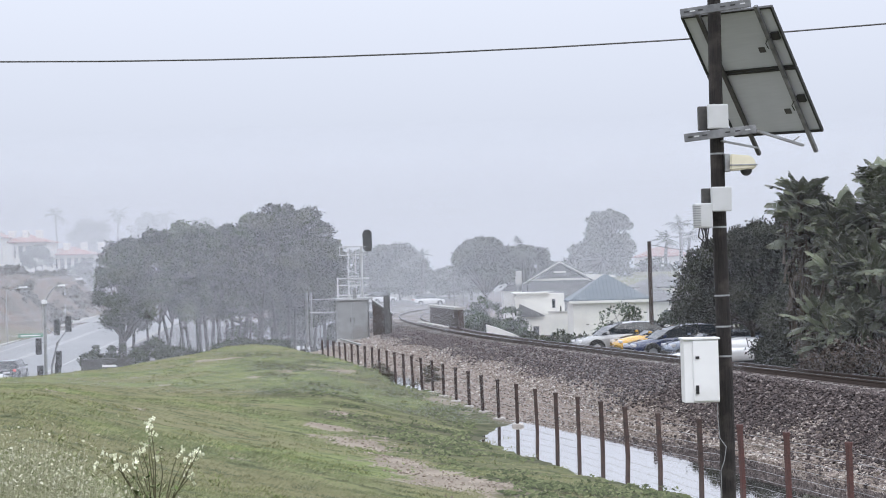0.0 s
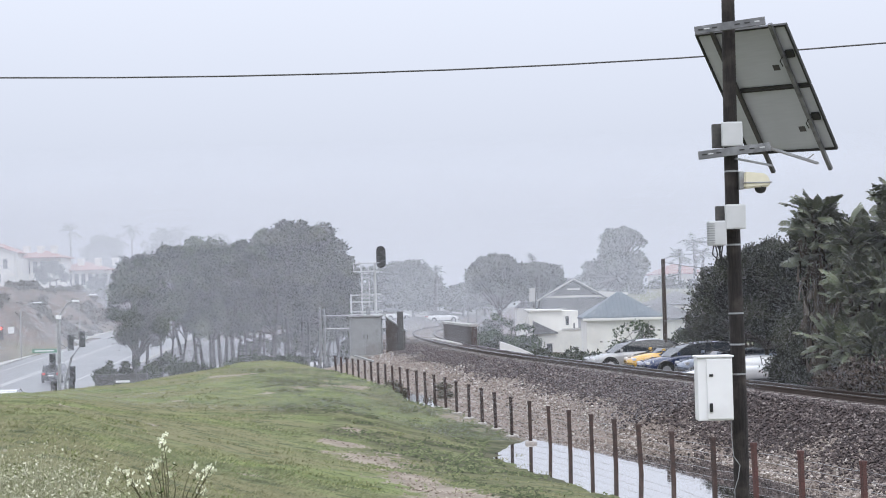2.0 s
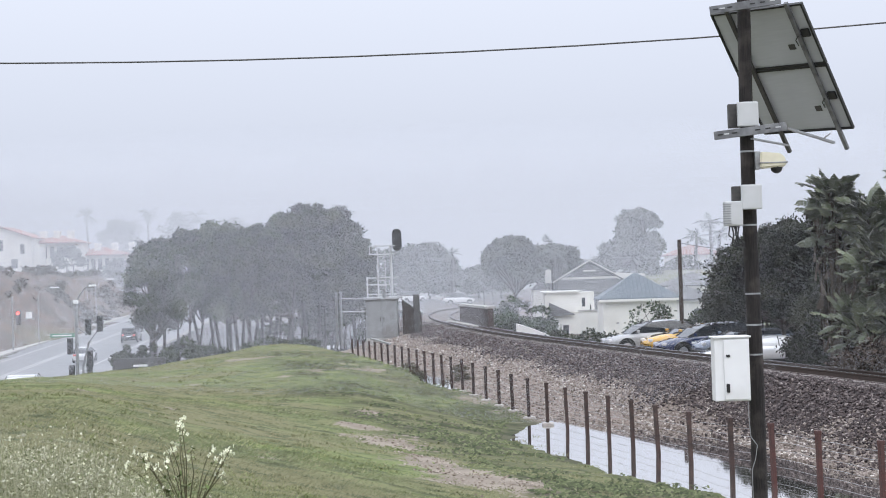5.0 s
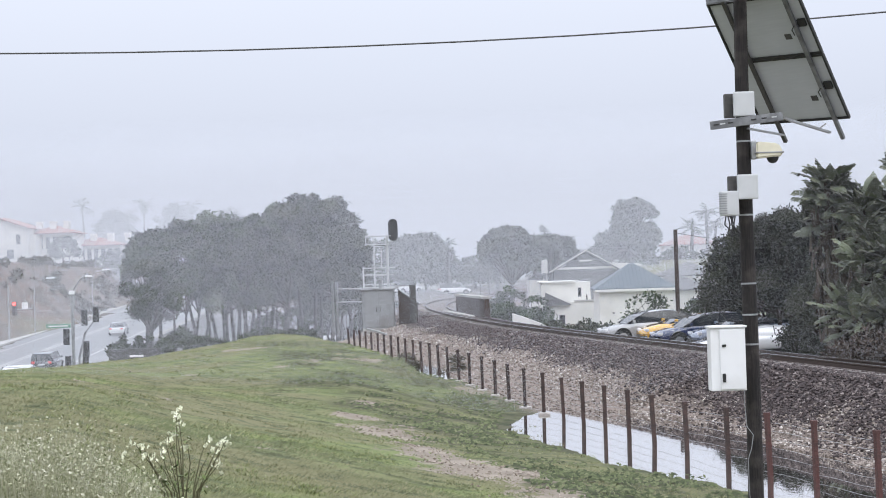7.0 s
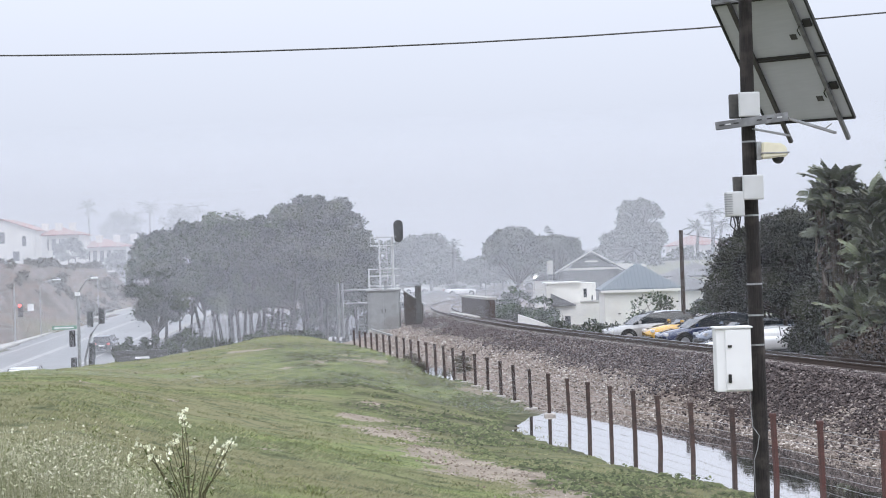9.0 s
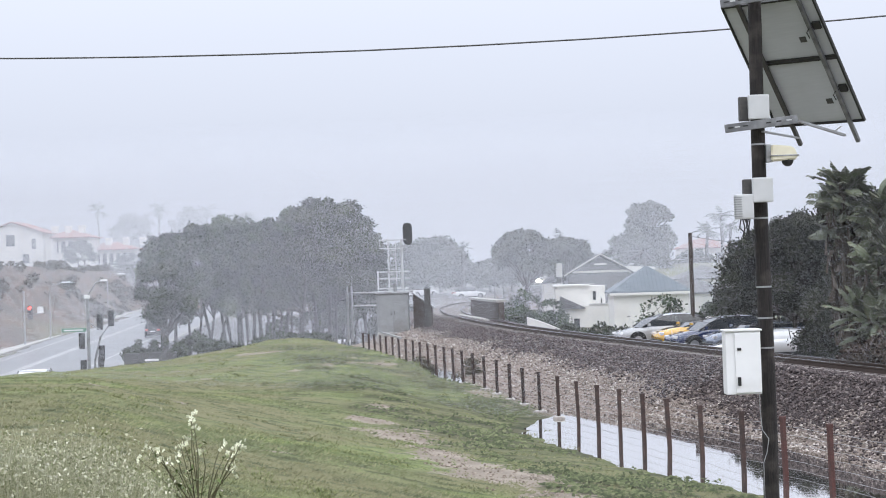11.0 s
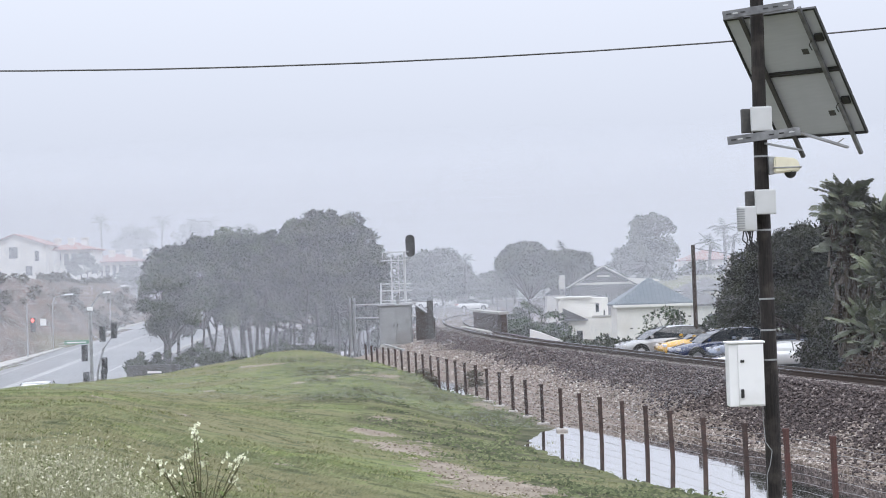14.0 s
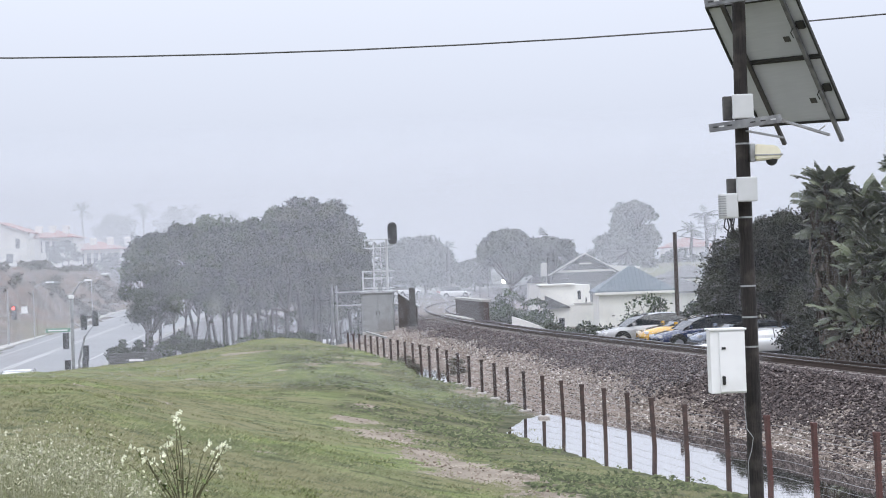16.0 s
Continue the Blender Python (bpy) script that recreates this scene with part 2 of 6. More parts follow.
def land(x, y):
    """Height of the ground."""
    x, y = np.asarray(x, float), np.asarray(y, float)
    p, s = fence_ps(x, y)
    far = smooth(14, 32, s) + (smooth(6, 28, s) - smooth(14, 32, s)) * smooth(-1.5, -5, p)
    shore = np.interp(s, [-6, 0, 3.2, 5, 8, 12, 17.2, 20], [0.9, 0.8, 0.62, 0.30, 0.05, 0.12, 1.25, 1.4]) + 0.16 * wave(x, y, 0.5, 12.0)
    bank = np.interp(p - shore * smooth(-6, -2.5, p), *NEAR_P) * (1 - far) + np.interp(p, *FAR_P) * far
    bank = bank + (0.05 * wave(x, y, 2.3, 1.0) + 0.03 * wave(x * 0.6, y, 0.8, 4.0) + 0.022 * wave(x * 0.5, y, 0.37, 6.0)) * smooth(-1.2, -3, p)
    # the strip between fence and ballast, under water near by
    strip = -0.07 + 0.38 * smooth(18, 30, s) + 0.25 * smooth(30, 60, s)
    left = np.where(p < 0.3, np.maximum(bank, strip), strip)
    q = track_q(x, y)
    toe = -np.interp(y, [10, 25, 30, 33.6, 36.5, 37.9, 39.3, 42, 60], [4.5, 4.6, 4.55, 4.3, 4.5, 5.6, 6.8, 7.6, 6.8]) + 0.12 * wave(x, y, 0.6, 21.0)
    t = np.clip((q - toe) / (-1.7 - toe), 0, 1)
    rise = np.interp(t, [0, 0.3, 0.55, 1], [0.0, 0.09, 0.40, 1.0])
    z = left * (1 - rise) + 1.09 * rise
    z = np.where(q > -1.7, 1.09 - CANT * np.clip((q + 0.72) / 1.435, 0, 1.9), z)
    lot = -0.05 - 0.012 * np.clip(q - 6, 0, 200)
    z = np.where(q > 1.9, 0.87 + (lot - 0.87) * smooth(1.9, 4.6, q), z)
    z = z + 4.1 * smooth(128, 158, y) * smooth(2, 9, np.abs(q))
    z = z - 0.42 * np.exp(-(((x + 1.45 + 0.06 * (y - 52.5)) / 0.55) ** 4 + ((y - 52.5) / 5.5) ** 4))
    # the grass mound falls away to the road
    e = (x + 12.6) * -0.971 + (y - 45) * 0.237
    mound = smooth(-3, -6, q)
    ez = np.clip(e + 1.5, 0, None)
    z = z - mound * 0.15 * (np.sqrt(ez * ez + 2.0) - 1.414)
    z = np.maximum(z, road_z(y) - 0.02)
    b = road_left(y) - x
    hill = road_z(y) + (6.1 - road_z(y)) * smooth(0.8, 8.5, b + 0.8 * wave(x, y, 5.0, 2.0)) + 0.05 * np.clip(b - 12, 0, 150)
    hill = hill + 0.35 * wave(x, y, 2.2, 5.0) * smooth(1.5, 4, b) * smooth(16, 9, b)
    z = np.where(b > 0.5, hill, z)
    return z

# ---- ground ----
def ground_mat():
    m = bpy.data.materials.new("earth_grass_and_gravel")
    n, l, p = nodes_of(m)
    def attr(name):
        a = n.new("ShaderNodeAttribute")
        a.attribute_name = name
        return a.outputs["Fac"]
    green = mix_rgb(n, l, noise_fac(n, l, 0.35, 0.35, 0.65, 6), (0.155, 0.19, 0.07), (0.172, 0.178, 0.086))
    green = mix_rgb(n, l, noise_fac(n, l, 1.1, 0.46, 0.60, 8, (0.7, 1.3, 1)), green, (0.112, 0.13, 0.056))
    green = mix_rgb(n, l, noise_fac(n, l, 9, 0.35, 0.75, 8), green, (0.135, 0.155, 0.07))
    green = mix_rgb(n, l, noise_fac(n, l, 0.22, 0.43, 0.58, 6, (1, 1.6, 1)), green, (0.158, 0.152, 0.082))
    green = mix_rgb(n, l, noise_fac(n, l, 3.2, 0.51, 0.64, 8, (0.6, 1.5, 1)), green, (0.074, 0.084, 0.043))
    green = mix_rgb(n, l, attr("weedy"), green, mix_rgb(n, l, noise_fac(n, l, 2.2, 0.4, 0.6, 8), (0.045, 0.052, 0.027), (0.09, 0.088, 0.055)))
    soil = mix_rgb(n, l, noise_fac(n, l, 1.5, 0.3, 0.7, 8), (0.29, 0.25, 0.205), (0.17, 0.142, 0.112))
    gravel = mix_rgb(n, l, noise_fac(n, l, 14, 0.35, 0.65, 8), (0.25, 0.205, 0.175), (0.15, 0.122, 0.105))
    scrub = mix_rgb(n, l, noise_fac(n, l, 0.35, 0.4, 0.6, 8, (1, 1, 2.2)), (0.155, 0.115, 0.096), (0.082, 0.066, 0.055))
    patchy = n.new("ShaderNodeMath")
    patchy.operation = "ADD"
    l.new(attr("soil"), patchy.inputs[0])
    l.new(noise_fac(n, l, 8, 0.0, 1.0, 10, (0.8, 1.2, 1)), patchy.inputs[1])
    edge = n.new("ShaderNodeMapRange")
    edge.inputs[1].default_value, edge.inputs[2].default_value = 0.78, 1.0
    l.new(patchy.outputs[0], edge.inputs[0])
    c = mix_rgb(n, l, edge.outputs[0], green, soil)
    c = mix_rgb(n, l, attr("gravel"), c, gravel)
    c = mix_rgb(n, l, attr("ballast"), c, mix_rgb(n, l, noise_fac(n, l, 14, 0.35, 0.65, 8), (0.088, 0.071, 0.071), (0.048, 0.039, 0.039)))
    c = mix_rgb(n, l, attr("scrub"), c, scrub)
    c = mix_rgb(n, l, attr("paved"), c, mix_rgb(n, l, noise_fac(n, l, 0.4, 0.35, 0.65, 8), (0.13, 0.13, 0.132), (0.085, 0.085, 0.087)))
    l.new(c, p.inputs["Base Color"])
    p.inputs["Roughness"].default_value, p.inputs["Specular IOR Level"].default_value = 0.95, 0.2
    b = n.new("ShaderNodeBump")
    b.inputs["Strength"].default_value, b.inputs["Distance"].default_value = 0.7, 0.03
    l.new(noise_fac(n, l, 6, 0.2, 0.8, 8), b.inputs["Height"])
    l.new(b.outputs[0], p.inputs["Normal"])
    return m


def soil_at(x, y):
    """Bare sandy patches: the trodden line along the mound and a few worn spots."""
    p, s = fence_ps(x, y)
    mid = np.interp(s, [-6, 1.6, 4.5, 8, 11.5, 14], [4.4, 4.9, 5.2, 5.35, 5.0, 5.6])
    line = np.exp(-((p + mid + 0.55 * wave(x, y, 0.8, 2.0)) / 0.95) ** 2) * smooth(12.2, 9.8, s) * (0.66 + 0.5 * wave(x * 0.7, y * 0.8, 0.55, 3.0) + 0.45 * wave(x, y, 0.16, 5.0))
    spots = np.clip(wave(x, y, 0.8, 9.0) - 0.85, 0, 1) * 2.0 * smooth(-3.5, -5.5, p)
    far = 0.25 * np.exp(-(((x + 5.2) / 1.3) ** 2 + ((y - 56) / 4) ** 2)) + np.exp(-(((x + 3.6) / 1.0) ** 2 + ((y - 47) / 2) ** 2)) + 0.5 * np.exp(-(((x + 4.6) / 0.7) ** 2 + ((y - 44.4) / 1.0) ** 2))
    shore = np.exp(-((p + 0.5) / 0.5) ** 2) * smooth(12, 20, s) * (0.6 + 0.6 * wave(x, y, 0.5, 8.0))
    return np.clip(np.maximum.reduce([line, spots, far * (0.5 + 0.3 * wave(x, y, 0.5, 4.0)), shore * 0.55]), 0, 1)


def weedy_at(x, y):
    """Rank dark growth between the trodden line and the fence, in uneven patches."""
    p, s = fence_ps(x, y)
    band = smooth(-5.6, -4.0, p) * smooth(0.5, -0.2, p) * smooth(40, 30, s)
    patch = np.exp(-(((p + 4.6) / 0.8) ** 2 + ((s - 13.9) / 0.9) ** 2)) + np.exp(-(((p + 5.3) / 0.6) ** 2 + ((s - 18.2) / 1.6) ** 2))
    return np.clip(np.maximum(band * (0.7 + 0.7 * wave(x * 0.6, y, 0.45, 14.0)), patch * 1.2) + 0.35 * wave(x, y, 0.16, 3.0) * np.maximum(band, patch), 0, 1)


def build_ground():
    def axis(lo, a, b, hi, fine):
        mid = np.arange(a, b, fine)
        up = b + np.cumsum(fine * 1.12 ** np.arange(1, 90))
        dn = a - np.cumsum(fine * 1.12 ** np.arange(1, 90))
        return np.concatenate([dn[dn > lo][::-1], mid, up[up < hi], [hi]])
    gx, gy = axis(-2500, -16, 16, 2500, 0.22), axis(-900, 6, 75, 3500, 0.22)
    X, Y = np.meshgrid(gx, gy)
    Z = land(X, Y)
    nx, ny = len(gx), len(gy)
    i = (np.arange(ny - 1)[:, None] * nx + np.arange(nx - 1)[None]).ravel()
    F = np.stack([i, i + 1, i + nx + 1, i + nx], 1)
    ob = from_arrays("ground", np.stack([X, Y, Z], -1).reshape(-1, 3), F, ground_mat(), smooth=True)
    q, (p, s) = track_q(X, Y), fence_ps(X, Y)
    b = road_left(Y) - X
    strip = smooth(-0.3, 0.3, p) * smooth(9.5, 8.0, q) * smooth(250, 200, Y) * smooth(-9.5, -7.5, q)
    strip = np.maximum(strip, smooth(-7, -5.5, q) * smooth(48, 62, Y) * smooth(8.5, 7.5, q))
    lists = {"soil": soil_at(X, Y), "weedy": weedy_at(X, Y), "gravel": strip, "scrub": np.maximum(smooth(-0.6, 0.8, b), smooth(140, 180, Y) * 0.8), "paved": smooth(108, 112, Y) * smooth(-5.5, -8, q) * smooth(190, 170, Y) * smooth(-1, -2, b), "ballast": smooth(-3.6, -2.6, q + 0.4 * wave(X, Y, 1.1, 3.0)) * smooth(3.5, 2.5, q) * smooth(220, 190, Y)}
    for k, v in lists.items():
        a = ob.data.attributes.new(k, "FLOAT", "POINT")
        a.data.foreach_set("value", v.ravel().astype(np.float32))
    tagged(ob, "rough wet ground of grass, sandy soil and gravel", "ground", kind="structure")
    return ob


build_ground()


def water_mat():
    m = bpy.data.materials.new("muddy_still_water")
    n, l, p = nodes_of(m)
    p.inputs["Base Color"].default_value = (0.62, 0.57, 0.53, 1)
    p.inputs["Roughness"].default_value, p.inputs["IOR"].default_value = 0.03, 1.5
    p.inputs["Metallic"].default_value = 0.92
    p.inputs["Coat Weight"].default_value, p.inputs["Coat Roughness"].default_value, p.inputs["Coat IOR"].default_value = 1.0, 0.02, 1.5
    b = n.new("ShaderNodeBump")
    b.inputs["Strength"].default_value, b.inputs["Distance"].default_value = 0.07, 0.01
    l.new(noise_fac(n, l, 4, 0.2, 0.8, 2), b.inputs["Height"])
    l.new(b.outputs[0], p.inputs["Normal"])
    return m


WATER = water_mat()


def build_water():
    bm = bmesh.new()
    rows = []
    for s in np.linspace(-16, 20.0, 37):
        rows.append([bm.verts.new((FENCE_A[0] + FENCE_U[0] * s + FENCE_N[0] * p, FENCE_A[1] + FENCE_U[1] * s + FENCE_N[1] * p, 0.0)) for p in (-3.0, 0.0, 3.5)])
    for a, b in zip(rows, rows[1:]):
        for k in range(2):
            bm.faces.new((a[k], a[k + 1], b[k + 1], b[k]))
    tagged(part("water", bm, WATER), "flooded ditch of still muddy rainwater", "puddle", kind="structure")
    bm = bmesh.new()
    bm.faces.new([bm.verts.new((-1.45 + 1.3 * math.cos(a) - 0.4 * math.sin(a), 52.5 + 6.5 * math.sin(a), 0.22)) for a in np.linspace(0, math.tau, 40)[:-1]])
    tagged(part("water", bm, WATER), "small puddle of rainwater on gravel", "puddle", kind="structure")


build_water()


def build_road():
    ys = np.concatenate([np.arange(30, 300, 4.0), np.arange(300, 700, 20.0)])
    bm = bmesh.new()
    a = [[bm.verts.new((road_left(y) + w, y, float(road_z(y)) + 0.03)) for w in (0, 4, 8, 12.5)] for y in ys]
    for u, v in zip(a, a[1:]):
        for k in range(3):
            bm.faces.new((u[k], u[k + 1], v[k + 1], v[k]))
    road = tagged(part("road", bm, ASPHALT), "wet grey asphalt road climbing past the mound", "road", kind="structure")
    def stripe(w, y0, y1, wide):
        bm = bmesh.new()
        yy = np.arange(y0, y1 + 0.1, 4.0)
        r = [[bm.verts.new((road_left(y) + w + d, y, float(road_z(y)) + 0.036)) for d in (-wide / 2, wide / 2)] for y in yy]
        for u, v in zip(r, r[1:]):
            bm.faces.new((u[0], u[1], v[1], v[0]))
        part("lane_marking", bm, PAINT, road)
    stripe(1.6, 60, 280, 0.15)
    stripe(5.0, 60, 280, 0.14)
    stripe(5.35, 60, 280, 0.14)
    stripe(10.2, 60, 280, 0.2)
    for side, w0, w1 in ((0, -1.6, 0), (1, 12.5, 12.8)):
        bm = bmesh.new()
        r = [[bm.verts.new((road_left(y) + w, y, float(road_z(y)) + h)) for w, h in ((w0, 0.0), (w0, 0.16), (w1, 0.16), (w1, 0.0))] for y in ys]
        for u, v in zip(r, r[1:]):
            for k in range(3):
                bm.faces.new((u[k], u[k + 1], v[k + 1], v[k]))
        tagged(part("kerb", bm, CONCRETE), "pale concrete kerb along the wet road", "kerb", kind="structure")


build_road()


# ---- railway ----
def rail_line(off, y0, y1, step):
    ys = np.arange(y0, y1, step)
    xs, sl = np.interp(ys, _ys, _xs), np.interp(ys, _ys, _slope)
    c = 1 / np.sqrt(1 + sl * sl)
    return np.stack([xs + off * c, ys - off * sl * c], 1), sl


def build_track():
    track = thing("railway_track", "single curved railway track with rusty rails on ballast", "railway track")
    prof = [(-0.07, 0), (0.07, 0), (0.07, 0.02), (0.012, 0.04), (0.012, 0.12), (0.036, 0.135), (0.036, 0.165), (-0.036, 0.165), (-0.036, 0.135), (-0.012, 0.12), (-0.012, 0.04), (-0.07, 0.02)]
    for off in (0.0, 1.435):
        bm = bmesh.new()
        rows = []
        pts, sl = rail_line(off, -40, 185, 1.5)
        for (x, y), s in zip(pts, sl):
            c = 1 / math.sqrt(1 + s * s)
            rows.append([bm.verts.new((x + w * c, y - w * s * c, 1.07 - (CANT if off else 0) + h)) for w, h in prof])
        for u, v in zip(rows, rows[1:]):
            for k in range(len(prof)):
                f = bm.faces.new((u[k], u[(k + 1) % len(prof)], v[(k + 1) % len(prof)], v[k]))
                if k in (6,):
                    f.material_index = 1
        part("rail", bm, (RAIL_STEEL, RAIL_TOP), track)
    bm = bmesh.new()
    box(bm, -1.3, -0.11, -0.07, 1.3, 0.11, 0.08, 0.015)
    tie0 = part("tie", bm, TIE, track)
    pts, sl = rail_line(0.7175, 0, 175, 0.6)
    for i, ((x, y), s) in enumerate(zip(pts, sl)):
        m = pose(x, y, 1.02 - CANT / 2, 0, math.degrees(math.atan(CANT / 1.435)), -math.degrees(math.atan(s)))
        if i == 0:
            tie0.matrix_local = m
        else:
            t = new("tie", tie0.data)
            t.parent = track
            t.matrix_local = m


build_track()

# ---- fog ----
FOG_MAT = mat("haze_strips", (0.478, 0.49, 0.521), (0.468, 0.48, 0.511), 0.05, 1.0, spec=0.0)


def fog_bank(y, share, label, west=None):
    """Haze built as an upright sheet of fine level strips, each lit by the sky; share is how much of the view they
    cover.
    """
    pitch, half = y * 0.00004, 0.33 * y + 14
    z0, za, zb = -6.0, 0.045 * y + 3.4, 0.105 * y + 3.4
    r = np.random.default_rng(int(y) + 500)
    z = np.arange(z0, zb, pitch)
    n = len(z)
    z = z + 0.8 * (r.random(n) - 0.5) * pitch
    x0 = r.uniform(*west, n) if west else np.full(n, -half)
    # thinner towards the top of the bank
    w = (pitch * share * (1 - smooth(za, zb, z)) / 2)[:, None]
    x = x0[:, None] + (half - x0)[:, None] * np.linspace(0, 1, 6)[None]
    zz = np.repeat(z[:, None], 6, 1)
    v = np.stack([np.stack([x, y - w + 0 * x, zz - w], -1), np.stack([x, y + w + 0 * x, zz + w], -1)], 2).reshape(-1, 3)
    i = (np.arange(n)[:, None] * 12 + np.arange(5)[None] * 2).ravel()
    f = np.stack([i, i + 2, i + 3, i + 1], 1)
    ob = from_arrays("fog_bank", v, f, FOG_MAT)
    return tagged(ob, label, "fog", "fog banks", "stuff")


# The nearest sheet is added to lift the darks of the thicket.
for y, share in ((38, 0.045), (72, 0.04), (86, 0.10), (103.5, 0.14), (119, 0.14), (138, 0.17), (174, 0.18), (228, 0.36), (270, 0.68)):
    fog_bank(y, share, "sheet of thin pale strips standing in for fog haze", {119: (-38, -6), 138: (-38, -6), 174: (-72, -24)}.get(y))

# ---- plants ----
# The last number paints shading among the clumps into a crown's colour.
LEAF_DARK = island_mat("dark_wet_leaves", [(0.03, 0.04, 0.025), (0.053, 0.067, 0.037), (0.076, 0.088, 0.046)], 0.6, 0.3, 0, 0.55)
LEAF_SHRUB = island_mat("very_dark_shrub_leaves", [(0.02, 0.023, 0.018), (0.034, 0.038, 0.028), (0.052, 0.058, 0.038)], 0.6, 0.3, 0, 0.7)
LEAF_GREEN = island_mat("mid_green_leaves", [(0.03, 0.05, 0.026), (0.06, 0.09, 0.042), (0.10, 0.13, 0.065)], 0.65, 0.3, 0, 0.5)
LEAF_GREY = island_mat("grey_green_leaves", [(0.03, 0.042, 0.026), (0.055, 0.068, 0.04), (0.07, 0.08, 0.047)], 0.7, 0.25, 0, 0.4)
LEAF_BROAD = island_mat("broad_green_leaves", [(0.03, 0.055, 0.022), (0.055, 0.09, 0.03), (0.10, 0.13, 0.045), (0.14, 0.15, 0.06)], 0.45, 0.4)
LEAF_BRIGHT = island_mat("fresh_green_leaves", [(0.06, 0.09, 0.03), (0.10, 0.14, 0.04), (0.14, 0.17, 0.06)], 0.7, 0.3)
DEAD_LEAF = island_mat("dead_brown_fronds", [(0.018, 0.016, 0.013), (0.045, 0.038, 0.03), (0.085, 0.072, 0.06), (0.17, 0.15, 0.125)], 0.9, 0.1)
BARK = mat("grey_brown_bark", (0.05, 0.042, 0.036), (0.028, 0.024, 0.021), 7, 0.9, 0, 0.6, (0.085, 0.073, 0.062), 1.5, (3, 3, 0.6))


def leaf_cloud(blobs, count, size, seed, shell=0.55, droop=0.0):
    """Small leaf sprays filling uneven clumps: arrays of vertices and faces."""
    r = np.random.default_rng(seed)
    vol = np.array([b[3] ** 2 for b in blobs])
    pick = r.choice(len(blobs), count, p=vol / vol.sum())
    B = np.array(blobs)[pick]
    d = r.normal(size=(count, 3))
    d /= np.linalg.norm(d, axis=1)[:, None]
    rad = shell + (1 - shell) * r.random(count) ** 0.7
    rad = np.where(r.random(count) < 0.12, 1 + 0.35 * r.random(count), rad)
    # lumps on the clumps
    lump = 1 + 0.16 * np.sin(d[:, 0] * 7 + B[:, 0] * 3) * np.cos(d[:, 2] * 6 + B[:, 1]) + 0.10 * np.sin(d[:, 1] * 13 + B[:, 2] * 5)
    flat = np.array([1, 1, B.shape[1] > 4 and 1 or 0.85])
    c = B[:, :3] + d * (rad * lump * B[:, 3])[:, None] * flat
    ax = d + r.normal(size=(count, 3)) * 0.9
    ax[:, 2] -= droop
    ax /= np.linalg.norm(ax, axis=1)[:, None]
    sd = np.cross(ax, r.normal(size=(count, 3)))
    sd /= np.linalg.norm(sd, axis=1)[:, None] + 1e-9
    L = size * (0.6 + 0.9 * r.random(count))[:, None]
    up = np.cross(ax, sd)
    v = np.stack([c, c + ax * L * 0.5 + sd * L * 0.32 + up * L * 0.1, c + ax * L, c + ax * L * 0.5 - sd * L * 0.32 + up * L * 0.1], 1)
    return v.reshape(-1, 3), np.arange(count * 4).reshape(count, 4)


def limbs(bm, base, tips, r0, rnd, sides=7):
    """A trunk that divides towards the given tips."""
    base = Vector(base)
    for tip in tips:
        tip = Vector(tip)
        mid = base.lerp(tip, 0.5) + Vector((rnd.uniform(-1, 1), rnd.uniform(-1, 1), 0)) * (tip - base).length * 0.09
        tube(bm, [base, base.lerp(mid, 0.5), mid, mid.lerp(tip, 0.55), tip], r0, r0 * 0.3, sides)


def tree(label, x, y, top, blobs, leaves, size, trunk=0.16, fork=0.35, seed=1, material=None, name="tree", lean=0.0, stems=1, spread=0.8, group="", droop=0.0):
    """A tapered trunk with limbs and an uneven crown of leaf sprays. top and the clumps' heights are above datum."""
    rnd = random.Random(seed)
    z = float(land(x, y)) - 0.15
    height = top - z
    blobs = [(a, b, c - z, r) for a, b, c, r in blobs]
    t = thing(name, label, "tree", x, y, z, group=group)
    bm = bmesh.new()
    for i in range(stems):
        ox = (i - (stems - 1) / 2) * spread
        f = Vector((ox * 1.3 + lean, 0.2 * i, height * fork))
        tube(bm, [(ox, 0, 0), (ox * 1.1 + lean * 0.4 + rnd.uniform(-0.08, 0.08), 0.1, height * fork * 0.5), f], trunk * 1.15, trunk * 0.8, 9)
        tips = [b for k, b in enumerate(blobs) if k % stems == i]
        limbs(bm, f, [b[:3] for b in tips], trunk * 0.7, rnd)
    part("trunk", bm, BARK, t, smooth=True)
    v, fc = leaf_cloud(blobs, leaves, size, seed, droop=droop)
    from_arrays("crown", v, fc, material or LEAF_DARK, t)
    return t


def crown_blobs(w, depth, z0, z1, n, r, seed, peak=0.0):
    """Clump centres through a crown w wide from z0 to z1; peak moves its top sideways."""
    rnd = random.Random(seed)
    out = []
    for i in range(n):
        u = rnd.uniform(-1, 1)
        hi = z0 + (z1 - z0) * math.sqrt(max(0.05, 1 - ((u - peak) / (1.25 + abs(peak))) ** 2))
        rr = r * rnd.uniform(0.65, 1.25)
        if i < n * 0.4:
            u = -0.85 + 1.7 * i / (n * 0.4)
            rr = r * rnd.uniform(0.35, 0.8)
            hi = z0 + (z1 - z0) * math.sqrt(max(0.05, 1 - ((u - peak) / (1.25 + abs(peak))) ** 2)) - rr * rnd.uniform(0.7, 1.7)
            out.append((u * w / 2, rnd.uniform(-1, 1) * depth / 2, hi, rr))
            continue
        out.append((u * w / 2, rnd.uniform(-1, 1) * depth / 2, rnd.uniform(z0 + rr * 0.5, max(z0 + rr * 0.6, hi - rr * 0.9)), rr))
    return out


